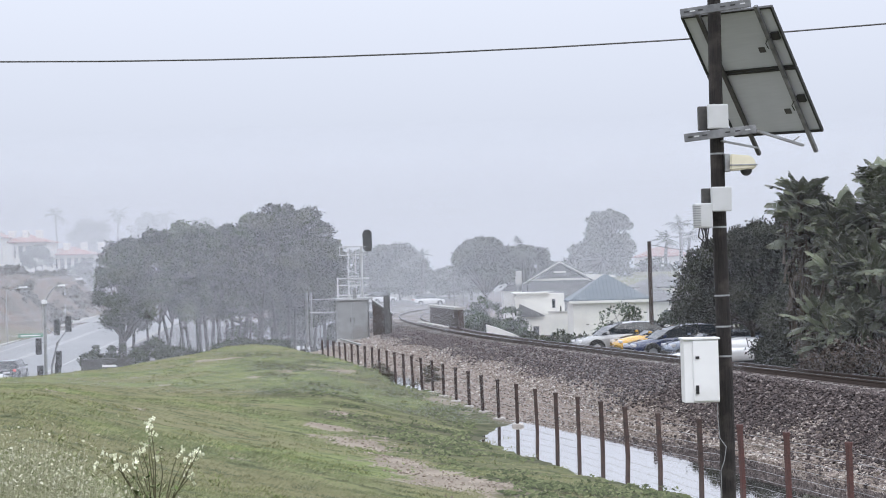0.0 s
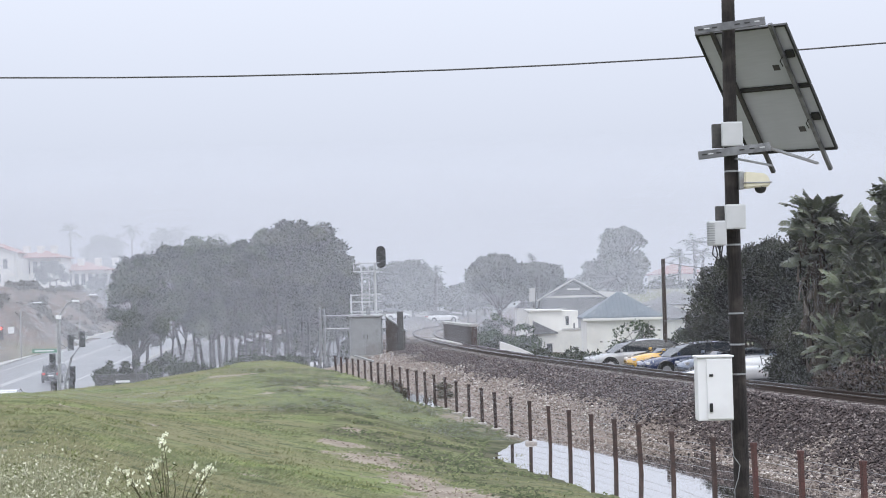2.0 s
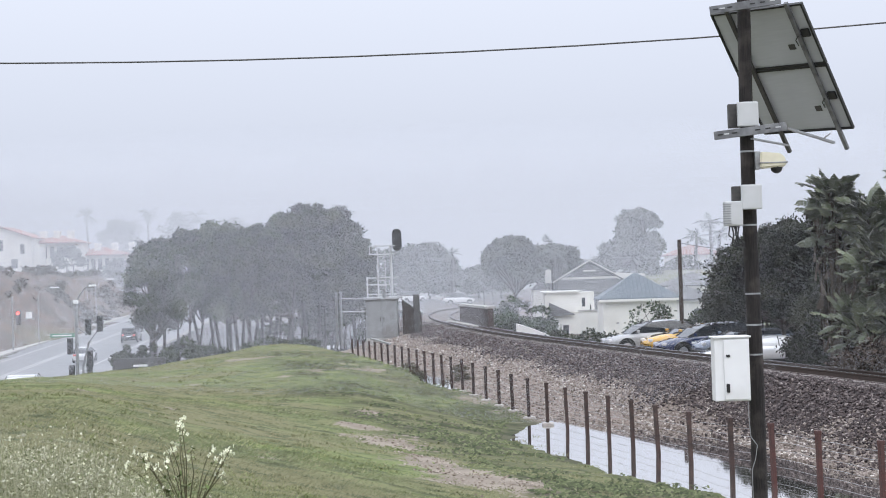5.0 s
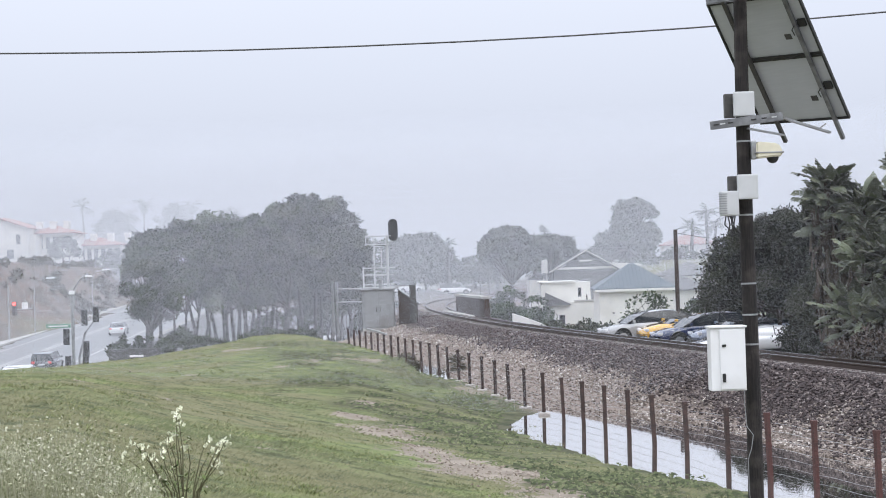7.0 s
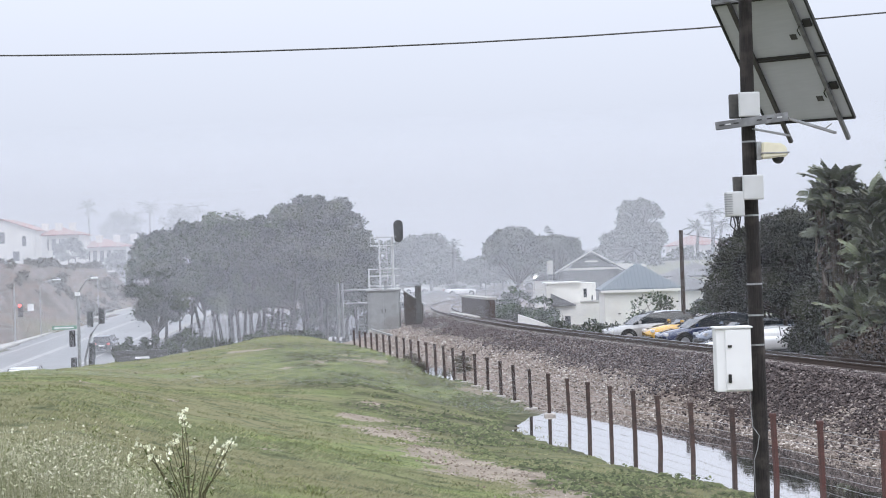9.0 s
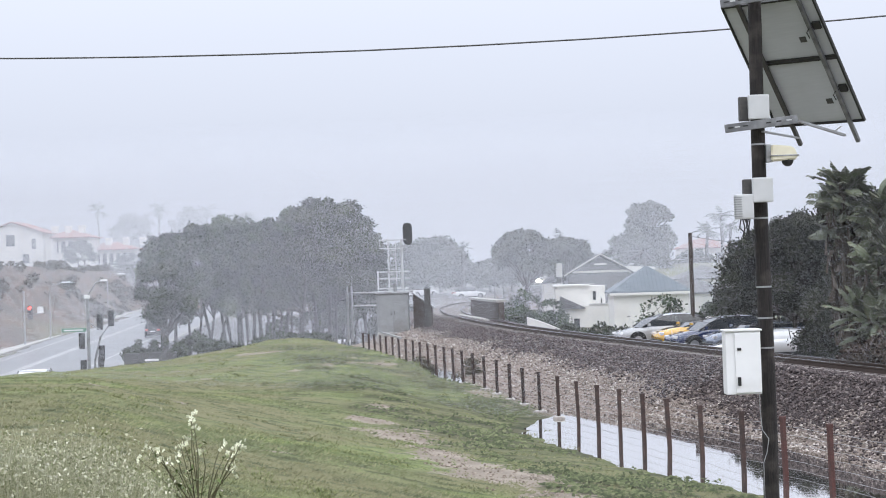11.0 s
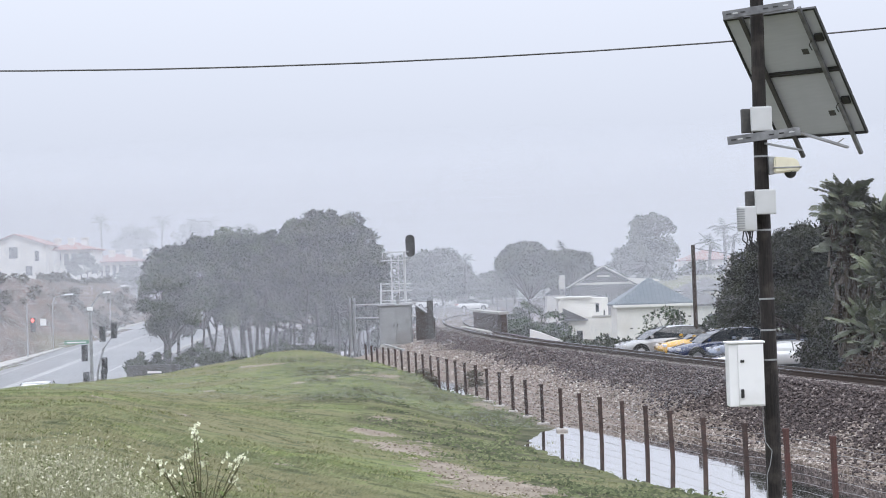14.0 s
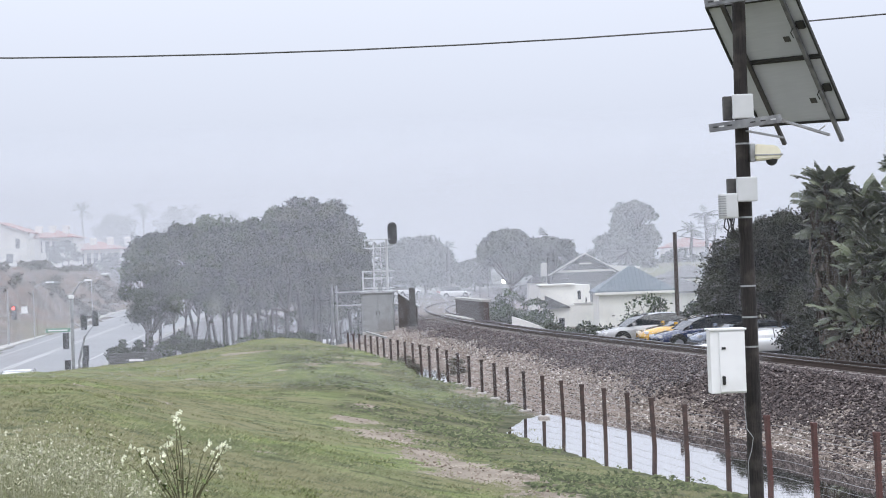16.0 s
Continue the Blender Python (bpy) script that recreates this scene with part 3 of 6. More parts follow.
def palm(label, x, y, height, fronds=18, length=2.2, seed=1, name="palm_tree", fan=False, group="distant palms"):
    rnd = random.Random(seed)
    z = float(land(x, y)) - 0.1
    t = thing(name, label, "palm tree", x, y, z, group=group)
    bm = bmesh.new()
    tube(bm, [(0, 0, 0), (rnd.uniform(-0.2, 0.2), 0, height * 0.5), (rnd.uniform(-0.2, 0.2), 0, height)], 0.24, 0.15, 8)
    part("trunk", bm, BARK, t, smooth=True)
    vs, fs = [], []
    for i in range(fronds):
        a, el = i * 2.4 + rnd.uniform(-0.2, 0.2), rnd.uniform(-0.5, 1.2)
        d = Vector((math.cos(a) * math.cos(el), math.sin(a) * math.cos(el), math.sin(el)))
        side = Vector((-math.sin(a), math.cos(a), 0))
        p = Vector((0, 0, height))
        ln = length * rnd.uniform(0.8, 1.1)
        for k in range(7):
            q = p + d * (ln / 7)
            d = (d + Vector((0, 0, -0.17))).normalized()
            for sgn in (-1, 1):
                w = ln * 0.30 * math.sin((k + 0.8) / 7.6 * math.pi)
                for h in range(2):
                    b0 = p.lerp(q, h * 0.5)
                    n0 = len(vs)
                    tip = b0 + side * sgn * w + d * w * 0.6 + Vector((0, 0, -0.35 * w))
                    vs += [b0, b0.lerp(q, 0.5), tip]
                    fs.append((n0, n0 + 1, n0 + 2))
            p = q
    from_arrays("crown", [tuple(v) for v in vs], fs, LEAF_GREY, t)
    return t


# the row of tall trees between mound and road
for k, (x, y, top, w, low, n, cnt, st) in enumerate((
    (-19.5, 109, 7.7, 4.2, 2.3, 26, 10000, 3), (-17.6, 110, 8.15, 4.8, 2.2, 24, 11000, 3), (-15.2, 109, 7.95, 5.0, 2.0, 24, 11000, 3),
    (-13.0, 111, 8.8, 4.4, 2.0, 22, 10000, 2), (-11.5, 108, 9.3, 4.2, 2.2, 24, 12000, 2), (-14.0, 107, 6.9, 3.6, 2.2, 18, 8000, 3), (-9.7, 109, 8.9, 3.6, 1.4, 24, 11000, 2), (-8.3, 110, 6.9, 2.7, 0.9, 18, 7000, 2), (-16.6, 112.5, 6.6, 4.0, 2.6, 16, 6000, 4), (-11.0, 113, 6.0, 4.4, 1.2, 18, 7000, 4))):
    tree(("dark evergreen street tree with several slim trunks", "tall dark evergreen tree with domed crown")[3 < k < 8], x, y, top, crown_blobs(w, 4, low - 0.4 * (k % 3), top, n, (0.85, 1.0, 0.75)[k % 3], 11 + k, 0.1), cnt * 2, 0.16, (0.09, 0.12, 0.14)[k % 3], (0.34, 0.42, 0.38)[k % 3], 11 + k, LEAF_DARK if 3 < k < 8 else LEAF_GREEN, stems=st + 1, spread=(0.65, 0.9, 0.75)[k % 3], lean=(0.25, -0.3, 0.1)[k % 3], group="row of trees")
tree("smaller round evergreen tree by the road", -21.2, 104.5, 5.2, crown_blobs(3.7, 2.6, 0.9, 5.2, 22, 0.7, 18), 13000, 0.13, 0.09, 0.32, 18, LEAF_DARK, stems=1)
tree("hazy green street tree with a drooping feathery crown", -22.3, 111.5, 7.2, crown_blobs(3.6, 3, 4.0, 7.2, 18, 0.7, 19, 0.2), 9000, 0.2, 0.12, 0.5, 19, LEAF_GREEN, stems=2, spread=0.6, group="row of trees", droop=1.0)
palm("feathery palm rising beside the tree row", -22.9, 112, 8.6, 30, 1.7, 17)
for k, (x, y, top, w) in enumerate(((-19.6, 92.5, 0.35, 3.2), (-16.0, 95, 0.1, 2.6), (-13.0, 100, 0.3, 3.0), (-10.5, 98, 0.3, 2.4), (-18.0, 98, 0.5, 2.0), (-11.8, 112, 1.5, 3.0), (-9.4, 113, 1.9, 3.2), (-7.6, 112, 2.3, 2.6), (-14.4, 113, 1.0, 2.6))):
    tree("low dark shrub under the street trees", x, y, top, crown_blobs(w, 1.6, -0.9, top, 10, 0.4, 71 + k), 2600, 0.16, 0.05, 0.2, 71 + k, LEAF_DARK, "shrub", stems=2, group="shrubs under the trees")

# trees beyond the tracks
tree("dark round tree behind white houses in fog", 3.4, 128, 7.0, crown_blobs(4.1, 3, 3.45, 7.0, 34, 0.65, 21, -0.1), 18000, 0.22, 0.18, 0.35, 21, LEAF_GREY)
tree("low spreading tree behind white houses in fog", 6.6, 130, 6.4, crown_blobs(4.6, 3, 3.45, 6.4, 30, 0.65, 22), 14000, 0.22, 0.18, 0.35, 22, LEAF_GREY)
palm("feathery palm above the trees in fog", 6.3, 127, 5.9, 16, 2.0, 23)
tree("large round tree behind the houses in thick fog", 15.7, 156, 7.9, crown_blobs(7.0, 5, 0.6, 8.1, 30, 1.1, 24), 11000, 0.27, 0.25, 0.35, 24, LEAF_GREY)
tree("tall eucalyptus with open crown in thick fog", 17.8, 166, 10.7, crown_blobs(4.6, 3, 4.0, 10.6, 30, 0.75, 25, -0.25), 8000, 0.27, 0.22, 0.5, 25, LEAF_GREY)
for i, (x, y, top, w) in enumerate(((-4.6, 166, 7.9, 3.6), (-6.9, 168, 7.5, 4.2), (-9.4, 166, 7.1, 4.2), (-12.0, 170, 7.3, 4.6), (-3.0, 172, 6.6, 2.6), (0.6, 168, 5.2, 3.4), (3.0, 174, 5.4, 3.6))):
    tree("hazy round tree beyond the bend", x, y, top, crown_blobs(w, 3, 2.4, top, 20, 0.85, 31 + i), 8000, 0.26, 0.14, 0.35, 31 + i, LEAF_GREY, group="trees beyond the bend")
palm("hazy tall palm beyond the bend", -2.25, 165, 4.6, 16, 1.3, 35)
for i, (x, y, h) in enumerate(((-80, 285, 15), (-69.5, 285, 17.5), (-64.0, 287, 17.0), (-58.5, 285, 17.5), (-53.4, 286, 17.5), (-49.8, 285, 17.0), (-43, 285, 16.5), (-61, 284, 15.5))):
    if i % 2:
        palm("palm tree almost lost in fog on the hill", x, y, h - float(land(x, y)), 16, 2.6, 41 + i)
    else:
        tree("round tree almost lost in fog on the hill", x, y, h, crown_blobs(6, 5, 9, h, 14, 1.5, 41 + i), 3500, 0.4, 0.2, 0.35, 41 + i, LEAF_GREY, group="trees on the hill")
for i, (x, y, top, ln) in enumerate(((26.4, 176, 9.2, 1.9), (24.2, 172, 7.4, 1.7), (28.0, 180, 8.0, 1.8))):
    palm("slim palm fading into fog behind the car park", x, y, top - float(land(x, y)), 18, ln, 95 + i, group="palms behind the car park")
tree("round tree fading into fog behind the car park", 22.0, 165, 5.4, crown_blobs(5.0, 3, 1.0, 5.4, 14, 0.9, 98), 4500, 0.27, 0.16, 0.35, 98, LEAF_GREY)
for k, (x, y, top, w) in enumerate(((-62.4, 244, 11.0, 4.0), (-54.0, 241, 8.6, 4.4), (-50.5, 243, 9.4, 4.0))):
    tree("rounded grey-green bush before the hill houses", x, y, top, crown_blobs(w, 2, top - 3.4, top, 12, 0.8, 61 + k), 3500, 0.26, 0.1, 0.3, 61 + k, LEAF_GREY, "shrub", stems=2, group="bushes on the bank top")
# growth between the wall and the houses, and the low hedge before them
for k, (x, y, top, w, m) in enumerate(((2.6, 104, 2.4, 2.6, 1), (4.0, 100, 1.9, 2.2, 1), (2.0, 96, 1.5, 1.8, 1), (3.6, 92, 1.2, 2.0, 1), (4.0, 76, 1.05, 1.7, 0), (5.3, 75, 1.0, 1.8, 0), (6.3, 74.5, 0.85, 1.2, 0))):
    tree(("dark clipped hedge bush before the white houses", "pale green shrub on the slope above the track")[m], x, y, top, crown_blobs(w, 1.4, -0.5, top, 12, 0.42, 81 + k), 4200, 0.13, 0.04, 0.2, 81 + k, (LEAF_DARK, LEAF_GREEN)[m], "shrub", stems=2, group="shrubs by the houses")
tree("thin flowering shrub against the white wall", 8.9, 79, 2.3, crown_blobs(2.2, 1.0, 0.3, 2.3, 12, 0.35, 91), 1100, 0.13, 0.03, 0.3, 91, LEAF_GREEN, "shrub", stems=3)
tree("light green shrub beside the wooden pole", 10.6, 73, 2.0, crown_blobs(1.8, 1.2, 0.0, 2.0, 10, 0.4, 92), 3000, 0.13, 0.04, 0.3, 92, LEAF_GREEN, "shrub", stems=3)

# the thicket across the track
tree("dense dark evergreen shrub overhanging parked cars", 12.7, 62.8, 5.5, crown_blobs(6.5, 3.0, 1.45, 5.6, 70, 0.72, 51, 0.25), 75000, 0.10, 0.1, 0.25, 51, LEAF_SHRUB, "large_shrub", stems=3, spread=0.4)
tree("dense dark evergreen shrub behind parked cars", 13.1, 69.9, 3.4, crown_blobs(3.6, 1.4, -0.3, 3.4, 34, 0.55, 56), 20000, 0.11, 0.1, 0.25, 56, LEAF_SHRUB, "large_shrub", stems=3)
tree("dense dark evergreen shrub behind parked cars", 14.8, 66.3, 3.2, crown_blobs(4.0, 1.4, -0.2, 3.2, 34, 0.55, 55), 20000, 0.11, 0.1, 0.25, 55, LEAF_SHRUB, "large_shrub", stems=3)
tree("dense dark evergreen shrub beside the railway", 14.6, 60, 6.0, crown_blobs(4.6, 3.0, 0.2, 6.2, 40, 0.8, 52), 34000, 0.12, 0.1, 0.25, 52, LEAF_SHRUB, "large_shrub", stems=3)
tree("dense dark evergreen shrub beside the railway", 13.3, 56.5, 3.4, crown_blobs(3.8, 1.6, -0.1, 3.4, 40, 0.55, 54), 30000, 0.10, 0.1, 0.25, 54, LEAF_SHRUB, "large_shrub", stems=3)
tree("dense dark evergreen shrub beside the railway", 12.9, 51, 4.9, crown_blobs(3.6, 1.8, 0.0, 5.1, 36, 0.6, 53), 26000, 0.11, 0.1, 0.25, 53, LEAF_SHRUB, "large_shrub", stems=3)


def broad_leaf_mesh():
    """One torn paddle leaf, base at the origin, reaching along x."""
    rnd = random.Random(5)
    vs, fs = [], []
    seg = 9
    for sgn in (-1, 1):
        for k in range(seg):
            a, b = k / seg, (k + (0.9 if k % 3 == 2 else 0.99)) / seg
            def w(t):
                return 0.22 * math.sin(min(1, t * 1.02 + 0.06) * math.pi) ** 0.6 + 0.01
            sag = lambda t: -0.24 * t * t
            n0 = len(vs)
            j = rnd.uniform(-0.05, 0.03)
            vs += [(a, 0, sag(a)), (b, 0, sag(b)), (b + 0.05, sgn * w(b), sag(b) - 0.07 + j), (a + 0.06, sgn * w(a), sag(a) - 0.07 + j)]
            fs.append((n0, n0 + 1, n0 + 2, n0 + 3) if sgn > 0 else (n0 + 3, n0 + 2, n0 + 1, n0))
    me = bpy.data.meshes.new("leaf")
    me.from_pydata(vs, [], fs)
    return me


def bird_of_paradise(x, y, height, count, seed, label, wide=1.0):
    """A clump of tall stalks with fans of torn paddle leaves."""
    rnd = random.Random(seed)
    z = float(land(x, y)) - 0.1
    t = thing("giant_bird_of_paradise", label, "plant", x, y, z, group="banana-like plants by the railway")
    bm = bmesh.new()
    tops = []
    for i in range(max(3, count // 14)):
        a, rr = rnd.uniform(0, 6.28), rnd.uniform(0.05, 0.6) * wide
        h = height * (rnd.uniform(0.82, 0.9) if i < 2 else rnd.uniform(0.80, 0.92) if wide < 0.6 and height > 5 else rnd.uniform(0.62, 0.88) if height > 5 else rnd.uniform(0.3, 0.86))
        base = Vector((math.cos(a) * rr, math.sin(a) * rr, 0))
        top = base + Vector((rnd.uniform(-0.4, 0.4) * wide, rnd.uniform(-0.3, 0.3), h))
        tube(bm, [base, base.lerp(top, 0.5) + Vector((0.05, 0, 0)), top], 0.07, 0.045, 7)
        tops.append(top)
    part("stems", bm, DARK_BARK, t)
    me = broad_leaf_mesh()
    me.materials.append(LEAF_BROAD_OB)
    tall = height > 5
    for i in range(int(count * (2.5 if tall else 1.9))):
        top = tops[i % 2 if rnd.random() < 0.25 else i % len(tops)]
        plane = 0.4 + 0.5 * (i % len(tops))
        side = rnd.choice((-1, 1))
        el = rnd.uniform(-15, 85)
        ln = rnd.uniform(0.45, 0.85)
        rz = math.degrees(plane) + (180 if side < 0 else 0) + rnd.uniform(-40, 40)
        d = Euler((0, -radians(el), radians(rz))).to_matrix() @ Vector((1, 0, 0))
        start = top + d * (rnd.uniform(0.05, 0.4) if tall else rnd.uniform(0.2, 0.55)) - Vector((0, 0, abs(rnd.gauss(0, height * (0.10 if tall else 0.13)))))
        lf = new("leaf", me)
        lf.parent = t
        lf.matrix_local = Matrix.LocRotScale(start, Euler((radians(rnd.uniform(-50, 50)), -radians(el), radians(rz))), (ln, ln * rnd.uniform(1.1, 1.6) if tall else ln * rnd.uniform(0.9, 1.3), ln))
    # dead brown leaves hanging below the fans
    vs, fs = [], []
    for i in range(count * 3):
        top = tops[i % len(tops)]
        p = top + Vector((rnd.uniform(-0.45, 0.45), rnd.uniform(-0.45, 0.45), -rnd.uniform(0.2, height * 0.6)))
        w, h = rnd.uniform(0.015, 0.06), rnd.uniform(0.25, 0.7)
        n0 = len(vs)
        a = rnd.uniform(0, 3.14)
        dx, dy = math.cos(a) * w, math.sin(a) * w
        vs += [(p.x - dx, p.y - dy, p.z), (p.x + dx, p.y + dy, p.z), (p.x + dx * 0.4 + rnd.uniform(-0.2, 0.2), p.y + dy, p.z - h), (p.x - dx * 0.5, p.y - dy, p.z - h)]
        fs.append((n0, n0 + 1, n0 + 2, n0 + 3))
    from_arrays("dead_leaves", vs, fs, DEAD_LEAF, t)
    return t


DARK_BARK = mat("dark_stalk", (0.05, 0.045, 0.033), (0.085, 0.07, 0.05), 6, 0.8, 0, 0.3, stretch=(3, 3, 0.5))
LEAF_BROAD_OB = mat("paddle_leaf", (0.064, 0.080, 0.046), (0.10, 0.115, 0.064), 3, 0.5, 0, 0.2, (0.13, 0.12, 0.078), 1.2, vary=0.6)
for i, (x, y, top, c, wd) in enumerate(((10.55, 46.4, 6.7, 70, 0.5), (11.75, 45.6, 5.8, 80, 0.8), (12.7, 45.0, 6.9, 120, 1.0), (14.0, 44.8, 6.7, 70, 1.0), (10.8, 43.8, 4.1, 40, 0.45), (10.35, 43.0, 2.1, 34, 0.5), (11.5, 43.6, 4.4, 46, 0.6), (11.5, 42.6, 2.5, 40, 0.7), (12.3, 42.6, 4.2, 60, 0.9), (13.2, 42.0, 3.6, 40, 0.9))):
    bird_of_paradise(x, y, top, c, 60 + i, "giant bird of paradise clump with torn paddle leaves", wd)


def bank_scrub():
    """Rough growth along the foot and the top of the road bank."""
    r = np.random.default_rng(77)
    blobs = []
    for k in range(230):
        y = r.uniform(140, 246)
        b = r.choice([r.uniform(7.5, 10.5), r.uniform(0.8, 3.0), r.uniform(2, 6)], p=[0.2, 0.55, 0.25])
        y = y if b > 4 else 246 - (246 - y) * 0.6
        x = float(road_left(y)) - b
        rr = r.uniform(0.25, 0.6)
        blobs.append((x, y, float(land(x, y)) + rr * 0.3, rr))
    v, f = leaf_cloud(blobs, 32000, 0.26, 78)
    tagged(from_arrays("bank_scrub", v, f, SCRUB_LEAF), "dull brown-green scrub on the steep bank", "scrub", kind="stuff")


TUSS_LEAF = island_mat("grey_brown_stalks", [(0.07, 0.065, 0.05), (0.11, 0.10, 0.08), (0.15, 0.14, 0.11)], 0.9, 0.1)
HEAP_LEAF = island_mat("brown_litter", [(0.028, 0.023, 0.02), (0.07, 0.055, 0.046), (0.15, 0.12, 0.10)], 0.9, 0.1)
SCRUB_LEAF = island_mat("dull_scrub_leaves", [(0.045, 0.043, 0.03), (0.08, 0.07, 0.05), (0.11, 0.095, 0.07)], 0.9, 0.1)
bank_scrub()
# dark tussocks by the small puddle, and the heap of dead fronds by the rails
for k, (x, y, rr) in enumerate(((-2.3, 52.6, 0.26), (-1.0, 51.0, 0.24), (-0.5, 49.6, 0.2), (-1.9, 50.2, 0.18), (-0.6, 52.5, 0.22))):
    z = float(land(x, y))
    v, f = leaf_cloud([(0, 0, rr * 0.4, rr), (rr, 0.1, rr * 0.3, rr * 0.7)], 700, 0.06, 300 + k, shell=0.2)
    tuss = from_arrays("tussock", v, f, TUSS_LEAF)
    tuss.location = (x, y, z)
    tagged(tuss, "small dark tussock at the edge of a puddle", "plant", kind="stuff")
v, f = leaf_cloud([(-0.5, 0, 0.1, 0.28), (0, 0, 0.2, 0.38), (0.5, 0.2, 0.35, 0.42), (1.0, 0.1, 0.3, 0.4), (1.5, 0.1, 0.3, 0.45), (2.1, 0.2, 0.2, 0.4), (2.9, 0.2, 0.2, 0.45)], 6500, 0.13, 310, shell=0.2, droop=0.6)
heap = from_arrays("frond_litter", v, f, HEAP_LEAF)
heap.location = (9.8, 41.0, float(land(9.8, 41.0)) + 0.1)
tagged(heap, "dead brown frond litter heaped beside the rails", "plant debris", kind="stuff")

# ---- fence ----
def fence_point(s, p=0.0):
    x, y = FENCE_A[0] + FENCE_U[0] * s + FENCE_N[0] * p, FENCE_A[1] + FENCE_U[1] * s + FENCE_N[1] * p
    return x, y


def fence_base(s):
    return float(0.40 * smooth(17, 32, s) - np.interp(s, [0, 3.7, 7, 9, 14.3, 17.4, 20, 24, 26.2, 28.5, 31, 33], [0.02, 0.05, 0.12, 0.10, 0.085, 0.03, -0.01, 0.0, 0.045, 0.10, 0.13, 0.11]))


FOOTING = mat("pale_wet_concrete", (0.44, 0.41, 0.38), (0.33, 0.305, 0.28), 9, 0.4, 0, 0.3, (0.25, 0.225, 0.20), 5)


def build_fence():
    fence = thing("fence", "low fence of rusty steel posts with slack wires in flood water", "fence")
    def post_mesh(material):
        bm = bmesh.new()
        box(bm, -0.033, -0.042, -0.5, 0.033, 0.042, 1.02, 0.008)
        box(bm, -0.039, -0.048, 1.0, 0.039, 0.048, 1.06, 0.006)
        return part("post", bm, material, fence)
    first, red = post_mesh(RUST), post_mesh(RUST_RED)
    rnd = random.Random(3)
    places = [-5.9, -3.8, -1.8, 0.18, 2.07, 3.67, 5.31, 7.13, 8.74, 10.13, 11.55, 12.95, 14.34, 15.84, 17.37, 18.76, 20.03, 21.33, 22.64, 23.84] + [25.1 + 1.14 * k for k in range(15)]
    for i, s in enumerate(places, -3):
        x, y = fence_point(s)
        m = pose(x, y, fence_base(s), rnd.uniform(-1.5, 1.5), -1.3 + rnd.uniform(-1, 1), 15 + rnd.uniform(-6, 6))
        src = red if i < 3 else first
        if "set" in src:
            o = new("post", src.data)
            o.parent = fence
        else:
            o = src
            src["set"] = 1
        o.matrix_local = m
        if 15 < s < 26:
            fb = bmesh.new()
            gz = max(float(land(x, y)), 0.02)
            rim = [(0.09 + 0.09 * rnd.random()) for _ in range(11)]
            ring = [[fb.verts.new((x + f * q * math.cos(k * math.tau / 11), y + 1.15 * f * q * math.sin(k * math.tau / 11), gz + h)) for k, q in enumerate(rim)] for f, h in ((1.0, -0.08), (1.0, 0.02), (0.85, 0.045))]
            for a, b in zip(ring, ring[1:]):
                for k in range(11):
                    fb.faces.new((a[k], a[(k + 1) % 11], b[(k + 1) % 11], b[k]))
            fb.faces.new(ring[-1])
            part("footing", fb, FOOTING, fence, "pale wet concrete footing")
    del first["set"], red["set"]
    bm = bmesh.new()
    a, b = fence_point(33.9), fence_point(37.4)
    bar(bm, (*a, 1.36), (*b, 1.46), 0.06)
    part("brace", bm, STEEL, fence)
    for k in range(7):
        bm = bmesh.new()
        pts = []
        for i in range(-8, 54):
            s = i * 0.77
            x, y = fence_point(s)
            sag = 0.015 * (i % 2)
            pts.append((x + 0.02, y, fence_base(s) + 0.10 + 0.135 * k - sag))
        tube(bm, pts, 0.003, sides=4)
        part("wire", bm, STEEL, fence)


build_fence()


# ---- signal station ----
def frame_box(bm, x0, x1, z0, z1, y, w, mids=()):
    for a, b in (((x0, y, z0), (x1, y, z0)), ((x0, y, z1), (x1, y, z1)), ((x0, y, z0), (x0, y, z1)), ((x1, y, z0), (x1, y, z1))):
        bar(bm, a, b, w)
    for z in mids:
        bar(bm, (x0, y, z), (x1, y, z), w)


GREY_METAL = mat("grey_painted_metal", (0.30, 0.31, 0.315), (0.25, 0.26, 0.265), 4, 0.6, 0.1, 0.08, (0.19, 0.18, 0.17), 0.9)


